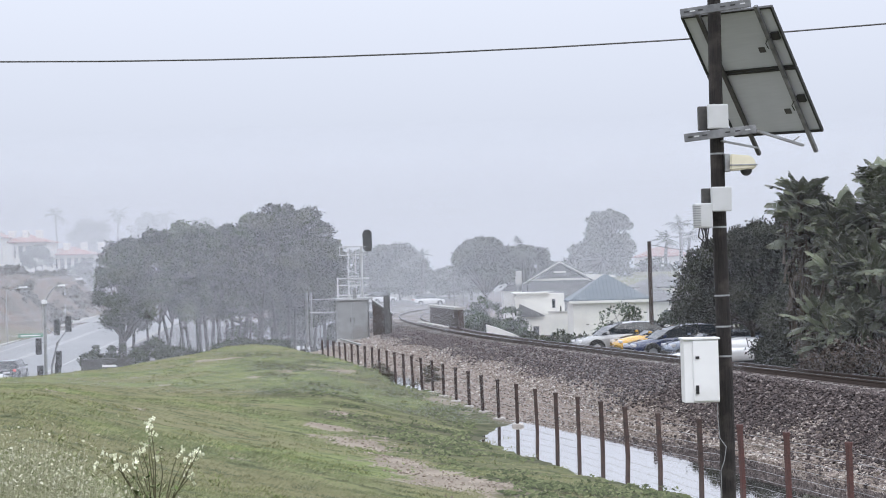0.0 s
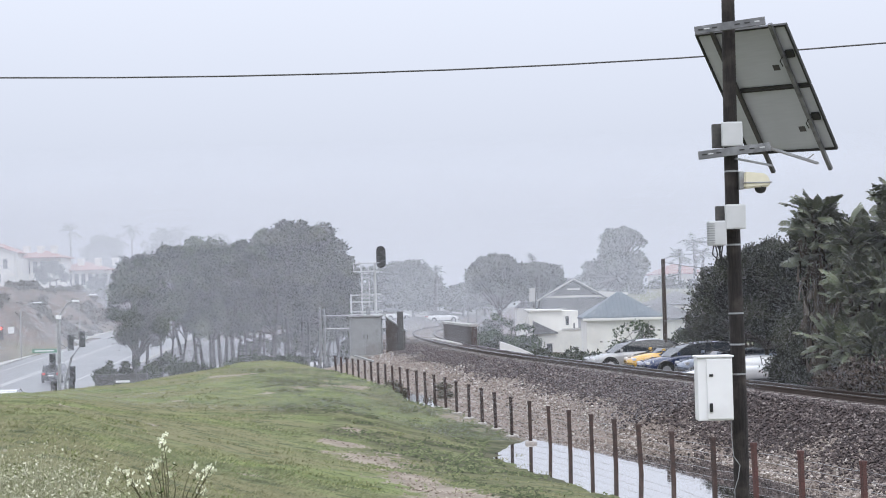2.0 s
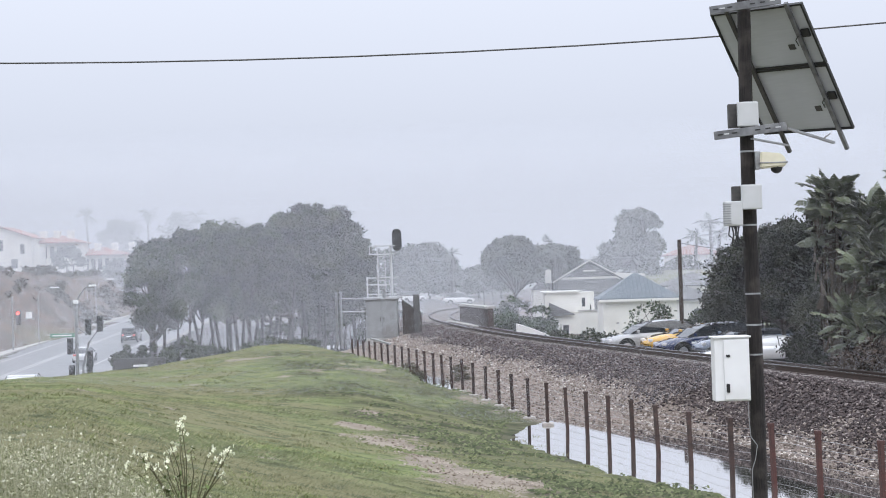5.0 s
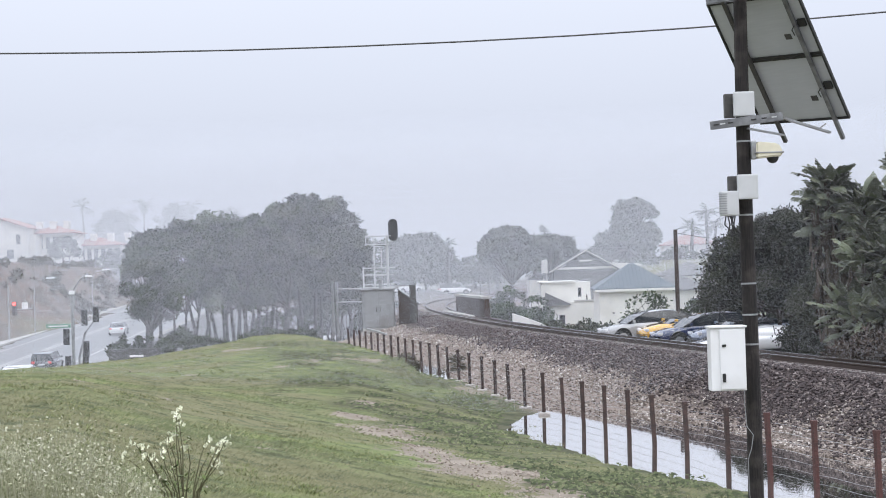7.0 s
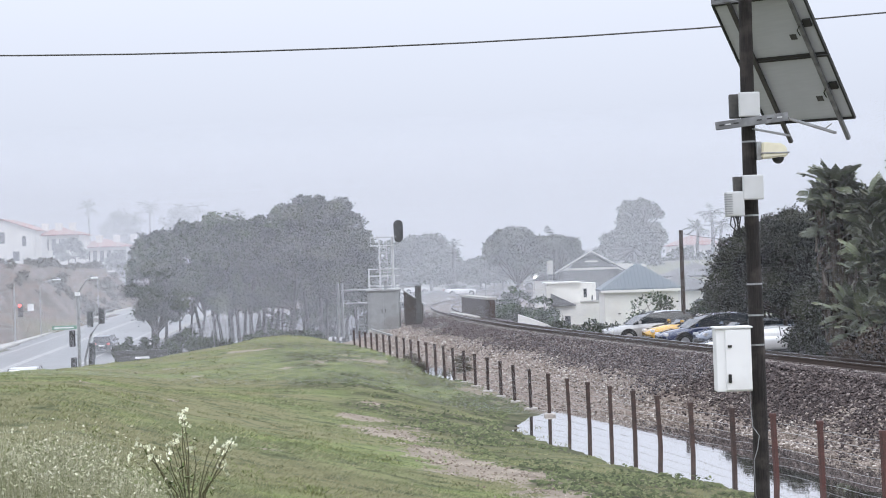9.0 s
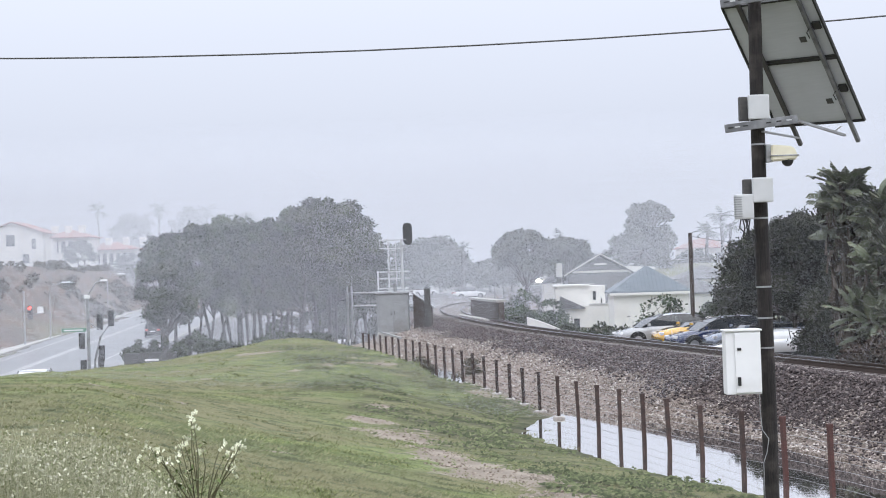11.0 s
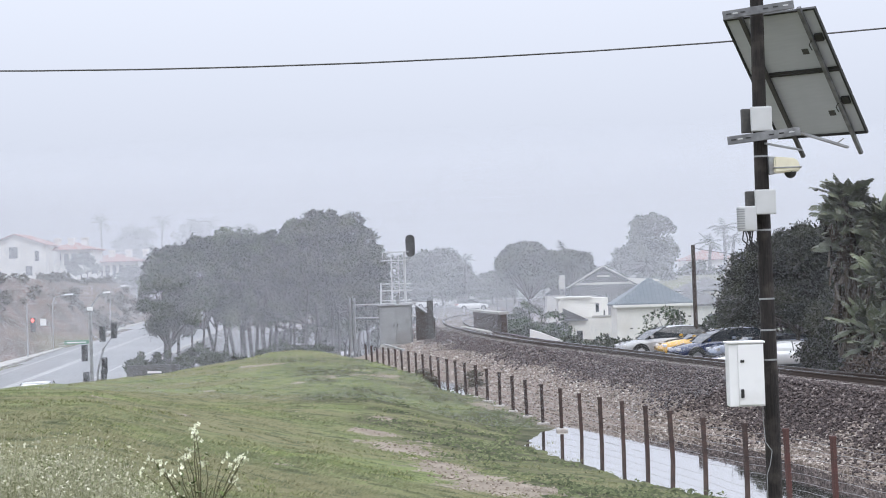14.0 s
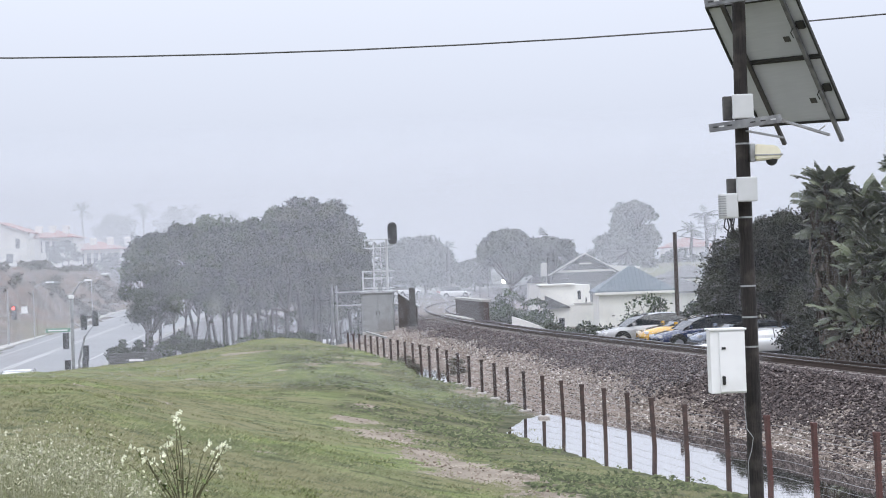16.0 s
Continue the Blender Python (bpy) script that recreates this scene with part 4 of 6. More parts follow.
def build_signal():
    z = 0.68
    hut = thing("relay_cabinet", "grey metal railway relay cabinet with double doors", "cabinet", -4.64, 80, z)
    bm = bmesh.new()
    box(bm, -0.82, -0.6, 0.06, 0.78, 0.6, 1.98, 0.02)
    part("body", bm, GREY_METAL, hut)
    bm = bmesh.new()
    box(bm, -0.88, -0.68, 1.98, 0.84, 0.68, 2.05, 0.02)
    part("roof", bm, STEEL, hut)
    bm = bmesh.new()
    box(bm, -0.8, -0.7, -0.3, 0.8, 0.7, 0.06, 0.02)
    part("plinth", bm, CONCRETE, hut)
    for sx in (-1, 1):
        bm = bmesh.new()
        box(bm, min(0.01 * sx, 0.70 * sx), -0.625, 0.12, max(0.01 * sx, 0.70 * sx), -0.59, 1.92, 0.01)
        d = part("door", bm, GREY_METAL, hut)
        bm = bmesh.new()
        bar(bm, (0.09 * sx, -0.65, 0.9), (0.09 * sx, -0.65, 1.1), 0.03)
        part("handle", bm, DARK_STEEL, d)

    mast = thing("railway_signal", "railway signal on a galvanised mast with ladder cage", "railway signal", -4.2, 81.2, z)
    bm = bmesh.new()
    tube(bm, [(0, 0, 0), (0, 0, 4.75)], 0.07, 0.065, 10)
    part("mast", bm, LIGHT_STEEL, mast)
    bm = bmesh.new()
    for x in (-1.25, -0.68):
        bar(bm, (x, -0.1, 1.9), (x, -0.1, 4.1 if x > -1 else 3.15), 0.075)
    for h in (2.1, 2.25, 2.75, 3.1):
        bar(bm, (-1.3, -0.103, h), (0.35, -0.103, h), 0.062)
    for k in range(9):
        bar(bm, (-0.66, -0.1, 2.2 + 0.25 * k), (-0.30, -0.1, 2.2 + 0.25 * k), 0.03)
    for x in (-0.66, -0.30):
        bar(bm, (x, -0.1, 1.9), (x, -0.1, 4.6), 0.035)
    part("ladder", bm, LIGHT_STEEL, mast)
    bm = bmesh.new()
    for h in (4.30, 4.72):
        bar(bm, (-1.1, -0.05, h), (0.25, -0.05, h), 0.05)
        bar(bm, (-1.1, -0.5, h), (0.25, -0.5, h), 0.04)
    for x in (-1.1, -0.72, 0.22):
        bar(bm, (x, -0.053, 4.3), (x, -0.053, 4.78), 0.033)
    part("top_platform", bm, LIGHT_STEEL, mast)
    bm = bmesh.new()
    n = 20
    out = []
    for i in range(n):
        a = i * math.tau / n
        out.append((0.245 * math.cos(a), (0.32 if math.sin(a) > 0 else -0.32) + 0.245 * math.sin(a)))
    prism(bm, [(0.34 + x, 5.02 + h) for x, h in out][::-1], -0.26, -0.20)
    head = part("signal_head", bm, BLACK, mast, "black oval signal head")
    for h in (4.82, 5.02, 5.22):
        bm = bmesh.new()
        tube(bm, [(0.34, -0.20, h), (0.34, 0.12, h)], 0.10, 0.09, 14)
        part("hood", bm, BLACK, head)
    bm = bmesh.new()
    bar(bm, (0, -0.1, 4.40), (0.36, -0.1, 4.40), 0.06)
    bar(bm, (0.34, -0.15, 4.36), (0.34, -0.15, 4.55), 0.06)
    part("bracket", bm, STEEL, mast)

    gate = thing("pipe_gate", "galvanised pipe gate closing the track yard", "gate", -6.8, 79.5, z)
    for x, z0, z1, r in ((-0.12, -0.3, 2.45, 0.06), (0.10, -0.3, 2.45, 0.05), (2.3, -0.3, 2.5, 0.10)):
        bm = bmesh.new()
        tube(bm, [(x, 0, z0), (x, 0, z1)], r, sides=8)
        part("post", bm, STEEL, gate)
    for h in (1.42, 2.08):
        bm = bmesh.new()
        tube(bm, [(0, 0, h), (3.2, 0, h)], 0.045, sides=6)
        part("rail", bm, STEEL, gate)

    fence2 = thing("equipment_shed", "low weathered shed with sloping lid beside the relay cabinet", "shed", -3.15, 80.6, z)
    bm = bmesh.new()
    prism(bm, [(-0.5, 0), (0.45, 0), (0.45, 1.25), (-0.5, 1.95)], -0.5, 0.5)
    part("body", bm, BROWN_WALL, fence2)
    bm = bmesh.new()
    prism(bm, [(-0.55, 1.97), (0.55, 1.20), (0.55, 1.26), (-0.55, 2.03)], -0.56, 0.56)
    part("lid", bm, STEEL, fence2)
    wp = thing("gate_post", "dark square timber post by the cabinet", "post", -2.9, 79.6, z)
    bm = bmesh.new()
    box(bm, -0.16, -0.12, -0.3, 0.16, 0.12, 2.2, 0.02)
    part("shaft", bm, DARK_STEEL, wp)
    bm = bmesh.new()
    box(bm, -0.9, -0.04, 2.12, 0.1, 0.04, 2.2, 0.005)
    part("crossbar", bm, STEEL, wp)


build_signal()


# ---- brown retaining wall by the track ----
def build_abutment():
    t = thing("retaining_wall", "dark brown timber retaining wall with pale concrete cap", "wall")
    bm = bmesh.new()
    pts = [(-0.75, 98), (0.65, 86), (0.85, 84)]
    for (x0, y0), (x1, y1) in zip(pts, pts[1:]):
        bar(bm, (x0, y0, 1.38), (x1, y1, 1.38), 0.3, 1.2)
    part("face", bm, BROWN_WALL, t)
    bm = bmesh.new()
    for (x0, y0), (x1, y1) in zip(pts, pts[1:]):
        bar(bm, (x0, y0, 2.03), (x1, y1, 2.03), 0.55, 0.12)
    part("cap", bm, CONCRETE, t)
    bm = bmesh.new()
    bar(bm, (-1.55, 97, 0.95), (0.1, 84, 0.95), 0.35, 0.30)
    part("footing", bm, CONCRETE, t)


build_abutment()


# ---- utility pole with solar panel ----
def build_pole():
    pole = thing("utility_pole", "dark weathered wooden pole with metal bands", "utility pole", 3.852, 22.0, -0.3)
    lean = (0.015, 0.0)
    def at(h):
        return Vector((lean[0] * (h / 7.0) + 0.012 * math.sin(h * 0.9), 0, h))
    bm = bmesh.new()
    tube(bm, [at(h) for h in np.linspace(0, 9.2, 14)], 0.110, 0.086, 18)
    part("shaft", bm, POLE_WOOD, pole, smooth=True)
    for h in (2.62, 3.03, 3.46, 4.41, 5.43):
        bm = bmesh.new()
        tube(bm, [at(h - 0.012), at(h + 0.012)], 0.113 - 0.0026 * h, 0.113 - 0.0026 * h, 18)
        part("band", bm, STEEL, pole)
    return pole, at


POLE, POLE_AT = build_pole()

# ---- what hangs on the pole ----
PANEL_BACK = mat("panel_back_sheet", (0.50, 0.52, 0.545), (0.46, 0.48, 0.505), 3, 0.6, 0, 0.02, (0.43, 0.45, 0.475), 1.0, (1, 1, 14))
PANEL_FACE = mat("solar_cells", (0.01, 0.012, 0.03), (0.015, 0.018, 0.04), 8, 0.15)


def build_solar():
    t = thing("solar_panel", "two dark-framed solar panels seen from the pale back, on steel struts", "solar panel", 4.53, 22.74, 6.33)
    wdir = Vector((1.15, -1.0, -0.04)).normalized()
    hdir = Vector((0.92, 1.03, -1.55))
    hdir = (hdir - wdir * hdir.dot(wdir)).normalized()
    ndir = wdir.cross(hdir).normalized()
    m = Matrix((wdir, hdir, ndir)).transposed().to_4x4()
    W, H = 1.46, 2.20
    # ndir towards the viewer side is the back
    back = -1 if ndir.y > 0 else 1
    for k in (-1, 1):
        h0, h1 = (-H / 2, -0.066) if k < 0 else (-0.054, H / 2)
        c = k * H / 4 - 0.07
        bm = bmesh.new()
        box(bm, -W / 2 + 0.01, h0 + 0.01, 0.0, W / 2 - 0.01, h1 - 0.01, back * 0.006, 0, m)
        sheet = part("back_sheet", bm, PANEL_BACK, t)
        bm = bmesh.new()
        box(bm, -W / 2 + 0.01, h0 + 0.01, -back * 0.003, W / 2 - 0.01, h1 - 0.01, -back * 0.012, 0, m)
        part("cells", bm, PANEL_FACE, t)
        bm = bmesh.new()
        z0, z1 = sorted((-back * 0.016, back * 0.03))
        for a in ((-W / 2, h0, -W / 2 + 0.03, h1), (W / 2 - 0.03, h0, W / 2, h1), (-W / 2 + 0.03, h0, W / 2 - 0.03, h0 + 0.03), (-W / 2 + 0.03, h1 - 0.03, W / 2 - 0.03, h1)):
            box(bm, a[0], a[1], z0, a[2], a[3], z1, 0, m)
        part("frame", bm, BLACK, t)
        bm = bmesh.new()
        z0, z1 = sorted((back * 0.006, back * 0.05))
        box(bm, 0.555, c - 0.06, z0, 0.675, c + 0.06, z1, 0.008, m)
        jb = part("junction_box", bm, BLACK, t)
        bm = bmesh.new()
        pts = [m @ Vector(v) for v in ((0.57, c, back * 0.04), (0.51, c + 0.01, back * 0.09), (0.46, c + 0.07, back * 0.09), (0.43, c + 0.20, back * 0.03))]
        tube(bm, pts, 0.008, sides=5)
        part("lead", bm, BLACK, t)
        bm = bmesh.new()
        z0, z1 = sorted((back * 0.006, back * 0.012))
        box(bm, 0.26, c + 0.18, z0, 0.36, c + 0.27, z1, 0, m)
        part("type_plate", bm, DARK_STEEL, t, "grey plate")
    for u in (-0.42, 0.52):
        bm = bmesh.new()
        z0, z1 = sorted((back * 0.035, back * 0.085))
        box(bm, u - 0.028, -H / 2 - 0.06, z0, u + 0.028, H / 2 + 0.33, z1, 0.004, m)
        part("strut", bm, DARK_STEEL if u < 0 else ARM_STEEL, t)
    return m


build_solar()


def local(t, p):
    return Vector(p) - t.matrix_world.translation




def build_brackets():
    t = thing("pole_bracket", "galvanised slotted steel cross arms bolted to the pole", "bracket", 3.83, 21.85, 5.38)
    for (a, b, hh) in (((3.37, 21.80, 5.345), (4.35, 21.72, 5.44), 0.115), ((3.37, 21.80, 7.075), (4.33, 21.72, 7.18), 0.11)):
        bm = bmesh.new()
        bar(bm, local(t, a), local(t, b), 0.05, hh, 0.004)
        arm = part("cross_arm", bm, ARM_STEEL, t)
        for f in (0.08, 0.17, 0.28, 0.60, 0.74, 0.88):
            bm = bmesh.new()
            p = Vector(a).lerp(Vector(b), f)
            bar(bm, local(t, p + Vector((-0.035, -0.028, 0))), local(t, p + Vector((0.035, -0.030, 0.006))), 0.004, 0.018)
            part("slot", bm, PALE_PLASTIC if f in (0.17, 0.88) else BLACK, arm)
    for a, b, w in (((4.35, 21.75, 5.42), (5.12, 22.3, 5.24), 0.05), ((3.9, 21.9, 5.30), (4.52, 22.5, 5.24), 0.04), ((4.95, 22.2, 5.29), (5.05, 22.2, 5.36), 0.03)):
        bm = bmesh.new()
        bar(bm, local(t, a), local(t, b), w, w * 0.6)
        part("arm", bm, STEEL, t)


build_brackets()


def build_pole_gear():
    # square white antennas
    for z0, z1, x0, x1 in ((5.46, 5.80, 3.695, 3.985), (4.32, 4.66, 3.71, 3.995)):
        t = thing("panel_antenna", "square white panel antenna clamped to the wooden pole", "antenna", (x0 + x1) / 2, 21.80, z0, 0, "antennas on the pole")
        w = (x1 - x0) / 2
        bm = bmesh.new()
        box(bm, -w, -0.05, 0, w, 0.03, z1 - z0, 0.02)
        part("housing", bm, PALE_PLASTIC, t)
        bm = bmesh.new()
        box(bm, -w - 0.10, 0.10, 0.0, -w + 0.05, 0.22, 0.33, 0.01)
        part("rear_mount", bm, DARK_STEEL, t)
        bm = bmesh.new()
        bar(bm, (-w + 0.02, 0.05, 0.15), (w - 0.04, 0.12, 0.15), 0.06)
        part("clamp", bm, STEEL, t)
    # ribbed radio unit with cables
    t = thing("radio_unit", "pale ribbed radio unit with black cables below", "radio unit", 3.60, 21.85, 4.10)
    bm = bmesh.new()
    box(bm, -0.125, -0.09, 0, 0.125, 0.09, 0.34, 0.02)
    part("housing", bm, PALE_PLASTIC, t)
    for k in range(9):
        bm = bmesh.new()
        box(bm, -0.135, -0.10, 0.03 + k * 0.033, -0.04, 0.02, 0.042 + k * 0.033, 0.002)
        part("fin", bm, STEEL, t)
    rnd = random.Random(8)
    for k in range(6):
        bm = bmesh.new()
        x = -0.05 + 0.025 * k
        tube(bm, [(x, -0.02, 0.0), (x + rnd.uniform(-0.05, 0.05), -0.05, -0.12), (x + rnd.uniform(-0.02, 0.1), -0.03, -0.24), (x + 0.06, 0.0, -0.30 + rnd.uniform(0, 0.1)), (0.15, 0.0, -0.22 - 0.02 * k)], 0.011, sides=6)
        part("cable", bm, BLACK, t)
    # dome camera
    t = thing("dome_camera", "cream pole-mounted security camera with black dome", "camera", 3.95, 21.9, 4.98)
    bm = bmesh.new()
    box(bm, -0.02, -0.06, -0.11, 0.05, 0.06, 0.14, 0.01)
    part("mount", bm, STEEL, t)
    bm = bmesh.new()
    prism(bm, [(0.04, -0.10), (0.40, -0.08), (0.40, 0.02), (0.34, 0.10), (0.05, 0.13)], -0.10, 0.10)
    bmesh.ops.bevel(bm, geom=list(bm.edges), offset=0.02, segments=2, affect="EDGES")
    part("housing", bm, CREAM, t)
    bm = bmesh.new()
    box(bm, 0.03, -0.11, -0.035, 0.42, 0.11, -0.015, 0.004)
    part("seam", bm, STEEL, t)
    bm = bmesh.new()
    bmesh.ops.create_uvsphere(bm, u_segments=20, v_segments=12, radius=0.082)
    for v in bm.verts:
        v.co += Vector((0.28, 0, -0.09))
    part("dome", bm, BLACK, t, smooth=True)
    # white equipment box
    t = thing("equipment_box", "white steel equipment box strapped to the wooden pole", "electrical box", 3.485, 21.78, 1.71)
    bm = bmesh.new()
    box(bm, -0.24, -0.13, 0, 0.24, 0.17, 0.86, 0.012)
    part("body", bm, WHITE, t)
    bm = bmesh.new()
    box(bm, -0.115, -0.155, 0.02, 0.235, -0.132, 0.84, 0.008)
    d = part("door", bm, WHITE, t)
    bm = bmesh.new()
    box(bm, -0.09, -0.185, 0.12, -0.045, -0.155, 0.24, 0.012)
    part("latch", bm, BLACK, d)
    bm = bmesh.new()
    box(bm, -0.085, -0.17, 0.60, -0.03, -0.155, 0.635, 0.006)
    part("lock", bm, BLACK, d)
    bm = bmesh.new()
    box(bm, -0.26, -0.165, 0.86, 0.26, 0.185, 0.885, 0.006)
    part("lid", bm, WHITE, t)
    # thin loose wire down the pole
    t = thing("ground_wire", "thin pale wire stapled down the wooden pole", "wire", 3.72, 21.86, 1.7)
    bm = bmesh.new()
    tube(bm, [(0.0, 0, 0.1), (0.0, 0, -0.2), (0.02, -0.01, -0.5), (0.10, -0.03, -0.62), (0.07, -0.03, -0.80), (0.02, -0.02, -0.95), (0.02, -0.02, -1.4), (0.08, -0.03, -1.9)], 0.006, sides=5)
    part("strand", bm, STEEL, t)


build_pole_gear()


def build_cable():
    t = thing("overhead_cable", "single dark overhead cable sagging between poles", "cable", 0, 28, 7.5)
    bm = bmesh.new()
    pts = []
    for x in np.linspace(-60, 60, 61):
        z = 7.505 + 0.0028 * (x + 2.6) ** 2
        pts.append((x, 0, z - 7.5))
    tube(bm, pts, 0.015, sides=6)
    part("strand", bm, DARK_STEEL, t)
    for sx in (-60, 60):
        p = thing("cable_pole", "wooden pole carrying the overhead cable", "utility pole", sx, 28.2, -1, group="poles of the overhead cable")
        bm = bmesh.new()
        tube(bm, [(0, 0, 0), (0, 0, 8.5 + 0.0028 * (sx + 2.6) ** 2 + 0.6)], 0.16, 0.12, 12)
        part("shaft", bm, POLE_WOOD, p)


build_cable()

# plain wooden pole across the track
wp = thing("utility_pole", "plain brown wooden pole among parked cars", "utility pole", 9.39, 72, -0.4)
bm = bmesh.new()
tube(bm, [(0, 0, 0), (0, 0, 5.45)], 0.105, 0.09, 10)
part("shaft", bm, mat("brown_pole_wood", (0.07, 0.055, 0.048), (0.045, 0.036, 0.033), 8, 0.9, 0, 0.3, stretch=(5, 5, 0.5)), wp)
t = thing("service_wire", "thin service wire running from the wooden pole", "wire", 9.42, 72, 4.9)
bm = bmesh.new()
tube(bm, [(0, 0, 0), (1.0, 0.6, -0.18), (2.0, 1.2, -0.30), (3.2, 2.0, -0.38), (5.0, 3.0, -0.40)], 0.012, sides=5)
part("strand", bm, DARK_STEEL, t)

# ---- houses ----
BLUE_TILE = mat("glazed_blue_roof_tile", (0.115, 0.145, 0.17), (0.09, 0.115, 0.138), 6, 0.55, 0, 0.2, (0.14, 0.165, 0.185), 0.8, vary=0.1)
RED_TILE = mat("red_clay_roof_tile", (0.34, 0.17, 0.145), (0.28, 0.135, 0.115), 6, 0.8, 0, 0.2, (0.27, 0.17, 0.15), 0.6)
GREY_SHINGLE = mat("grey_shingle", (0.14, 0.14, 0.145), (0.10, 0.10, 0.105), 6, 0.9, 0, 0.3, stretch=(1, 1, 6))
TRIM = mat("white_painted_trim", (0.72, 0.71, 0.68), (0.66, 0.65, 0.62), 9, 0.6)


def window(parent, x, y, z, w, h, name="window"):
    """A framed pane set into a wall that faces the camera side (-y)."""
    bm = bmesh.new()
    for a in ((-w / 2, -h / 2, -w / 2 + 0.07, h / 2), (w / 2 - 0.07, -h / 2, w / 2, h / 2), (-w / 2 + 0.07, h / 2 - 0.07, w / 2 - 0.07, h / 2), (-w / 2 + 0.07, -h / 2, w / 2 - 0.07, -h / 2 + 0.07)):
        box(bm, x + a[0], y - 0.05, z + a[1], x + a[2], y + 0.02, z + a[3])
    f = part(name, bm, TRIM, parent)
    bm = bmesh.new()
    box(bm, x - w / 2 + 0.07, y - 0.02, z - h / 2 + 0.07, x + w / 2 - 0.07, y - 0.004, z + h / 2 - 0.07)
    part("pane", bm, GLASS, f)


def hip_roof(t, x0, x1, y0, y1, z, h, material, over=0.3, tile_rows=0):
    bm = bmesh.new()
    x0, x1, y0, y1 = x0 - over, x1 + over, y0 - over, y1 + over
    cx, cy = (x0 + x1) / 2, (y0 + y1) / 2
    base = [bm.verts.new(p) for p in ((x0, y0, z), (x1, y0, z), (x1, y1, z), (x0, y1, z))]
    low = [bm.verts.new((v.co.x, v.co.y, z - 0.12)) for v in base]
    r = max(0.0, (x1 - x0) - (y1 - y0)) / 2
    a, b = bm.verts.new((cx - r - 0.01, cy, z + h)), bm.verts.new((cx + r + 0.01, cy, z + h))
    bm.faces.new((base[0], base[1], b, a))
    bm.faces.new((base[1], base[2], b))
    bm.faces.new((base[2], base[3], a, b))
    bm.faces.new((base[3], base[0], a))
    for i in range(4):
        bm.faces.new((low[i], low[(i + 1) % 4], base[(i + 1) % 4], base[i]))
    bm.faces.new(low[::-1])
    roof = part("roof", bm, material, t)
    return roof, cx, cy


def gable_roof(t, x0, x1, y0, y1, z, h, material, over=0.35, along="y"):
    bm = bmesh.new()
    if along == "y":
        c = (x0 + x1) / 2
        prism(bm, [(x0 - over, z - 0.1), (c, z + h), (x1 + over, z - 0.1), (x1 + over, z + 0.04), (c, z + h + 0.16), (x0 - over, z + 0.04)], y0 - over, y1 + over)
    else:
        c = (y0 + y1) / 2
        prism(bm, [(y0 - over, z - 0.1), (c, z + h), (y1 + over, z - 0.1), (y1 + over, z + 0.04), (c, z + h + 0.16), (y0 - over, z + 0.04)], x0 - over, x1 + over)
        for v in bm.verts:
            v.co = Vector((v.co.y, v.co.x, v.co.z))
        bmesh.ops.reverse_faces(bm, faces=list(bm.faces))
    return part("roof", bm, material, t)


def walls(t, x0, x1, y0, y1, z0, z1, material=None, name="wall"):
    bm = bmesh.new()
    box(bm, x0, y0, z0, x1, y1, z1, 0.02)
    return part(name, bm, material or STUCCO, t)


def blue_house():
    t = thing("garage_house", "small white stucco building with blue tiled hip roof", "house", 9.85, 97, -0.6)
    walls(t, -2.15, 2.25, -2.0, 2.2, -0.4, 2.68)
    roof, cx, cy = hip_roof(t, -2.15, 2.25, -2.0, 2.2, 2.76, 1.5, BLUE_TILE, 0.22)
    bm = bmesh.new()
    box(bm, -2.4, -2.32, 2.55, 2.5, -2.20, 2.70, 0.01)
    part("fascia", bm, TRIM, t)
    # raised ribs of the tiles on the front slope
    for k in range(-10, 11):
        u = k / 10.6
        x = cx + u * 2.4
        top = 1 - abs(u)
        a, b = Vector((x, -2.24, 2.80)), Vector((x, -2.24 + 2.32 * top, 2.80 + 1.5 * top))
        if (b - a).length > 0.15:
            bm = bmesh.new()
            bar(bm, a, b, 0.06, 0.045)
            part("tile_rib", bm, BLUE_TILE, roof)
    for x, z in ((-1.3, 1.25), (-0.55, 1.3), (0.7, 1.2)):
        bm = bmesh.new()
        box(bm, x - 0.08, -2.05, z, x + 0.08, -1.99, z + 0.07, 0.01)
        part("wall_light", bm, DARK_STEEL, t)


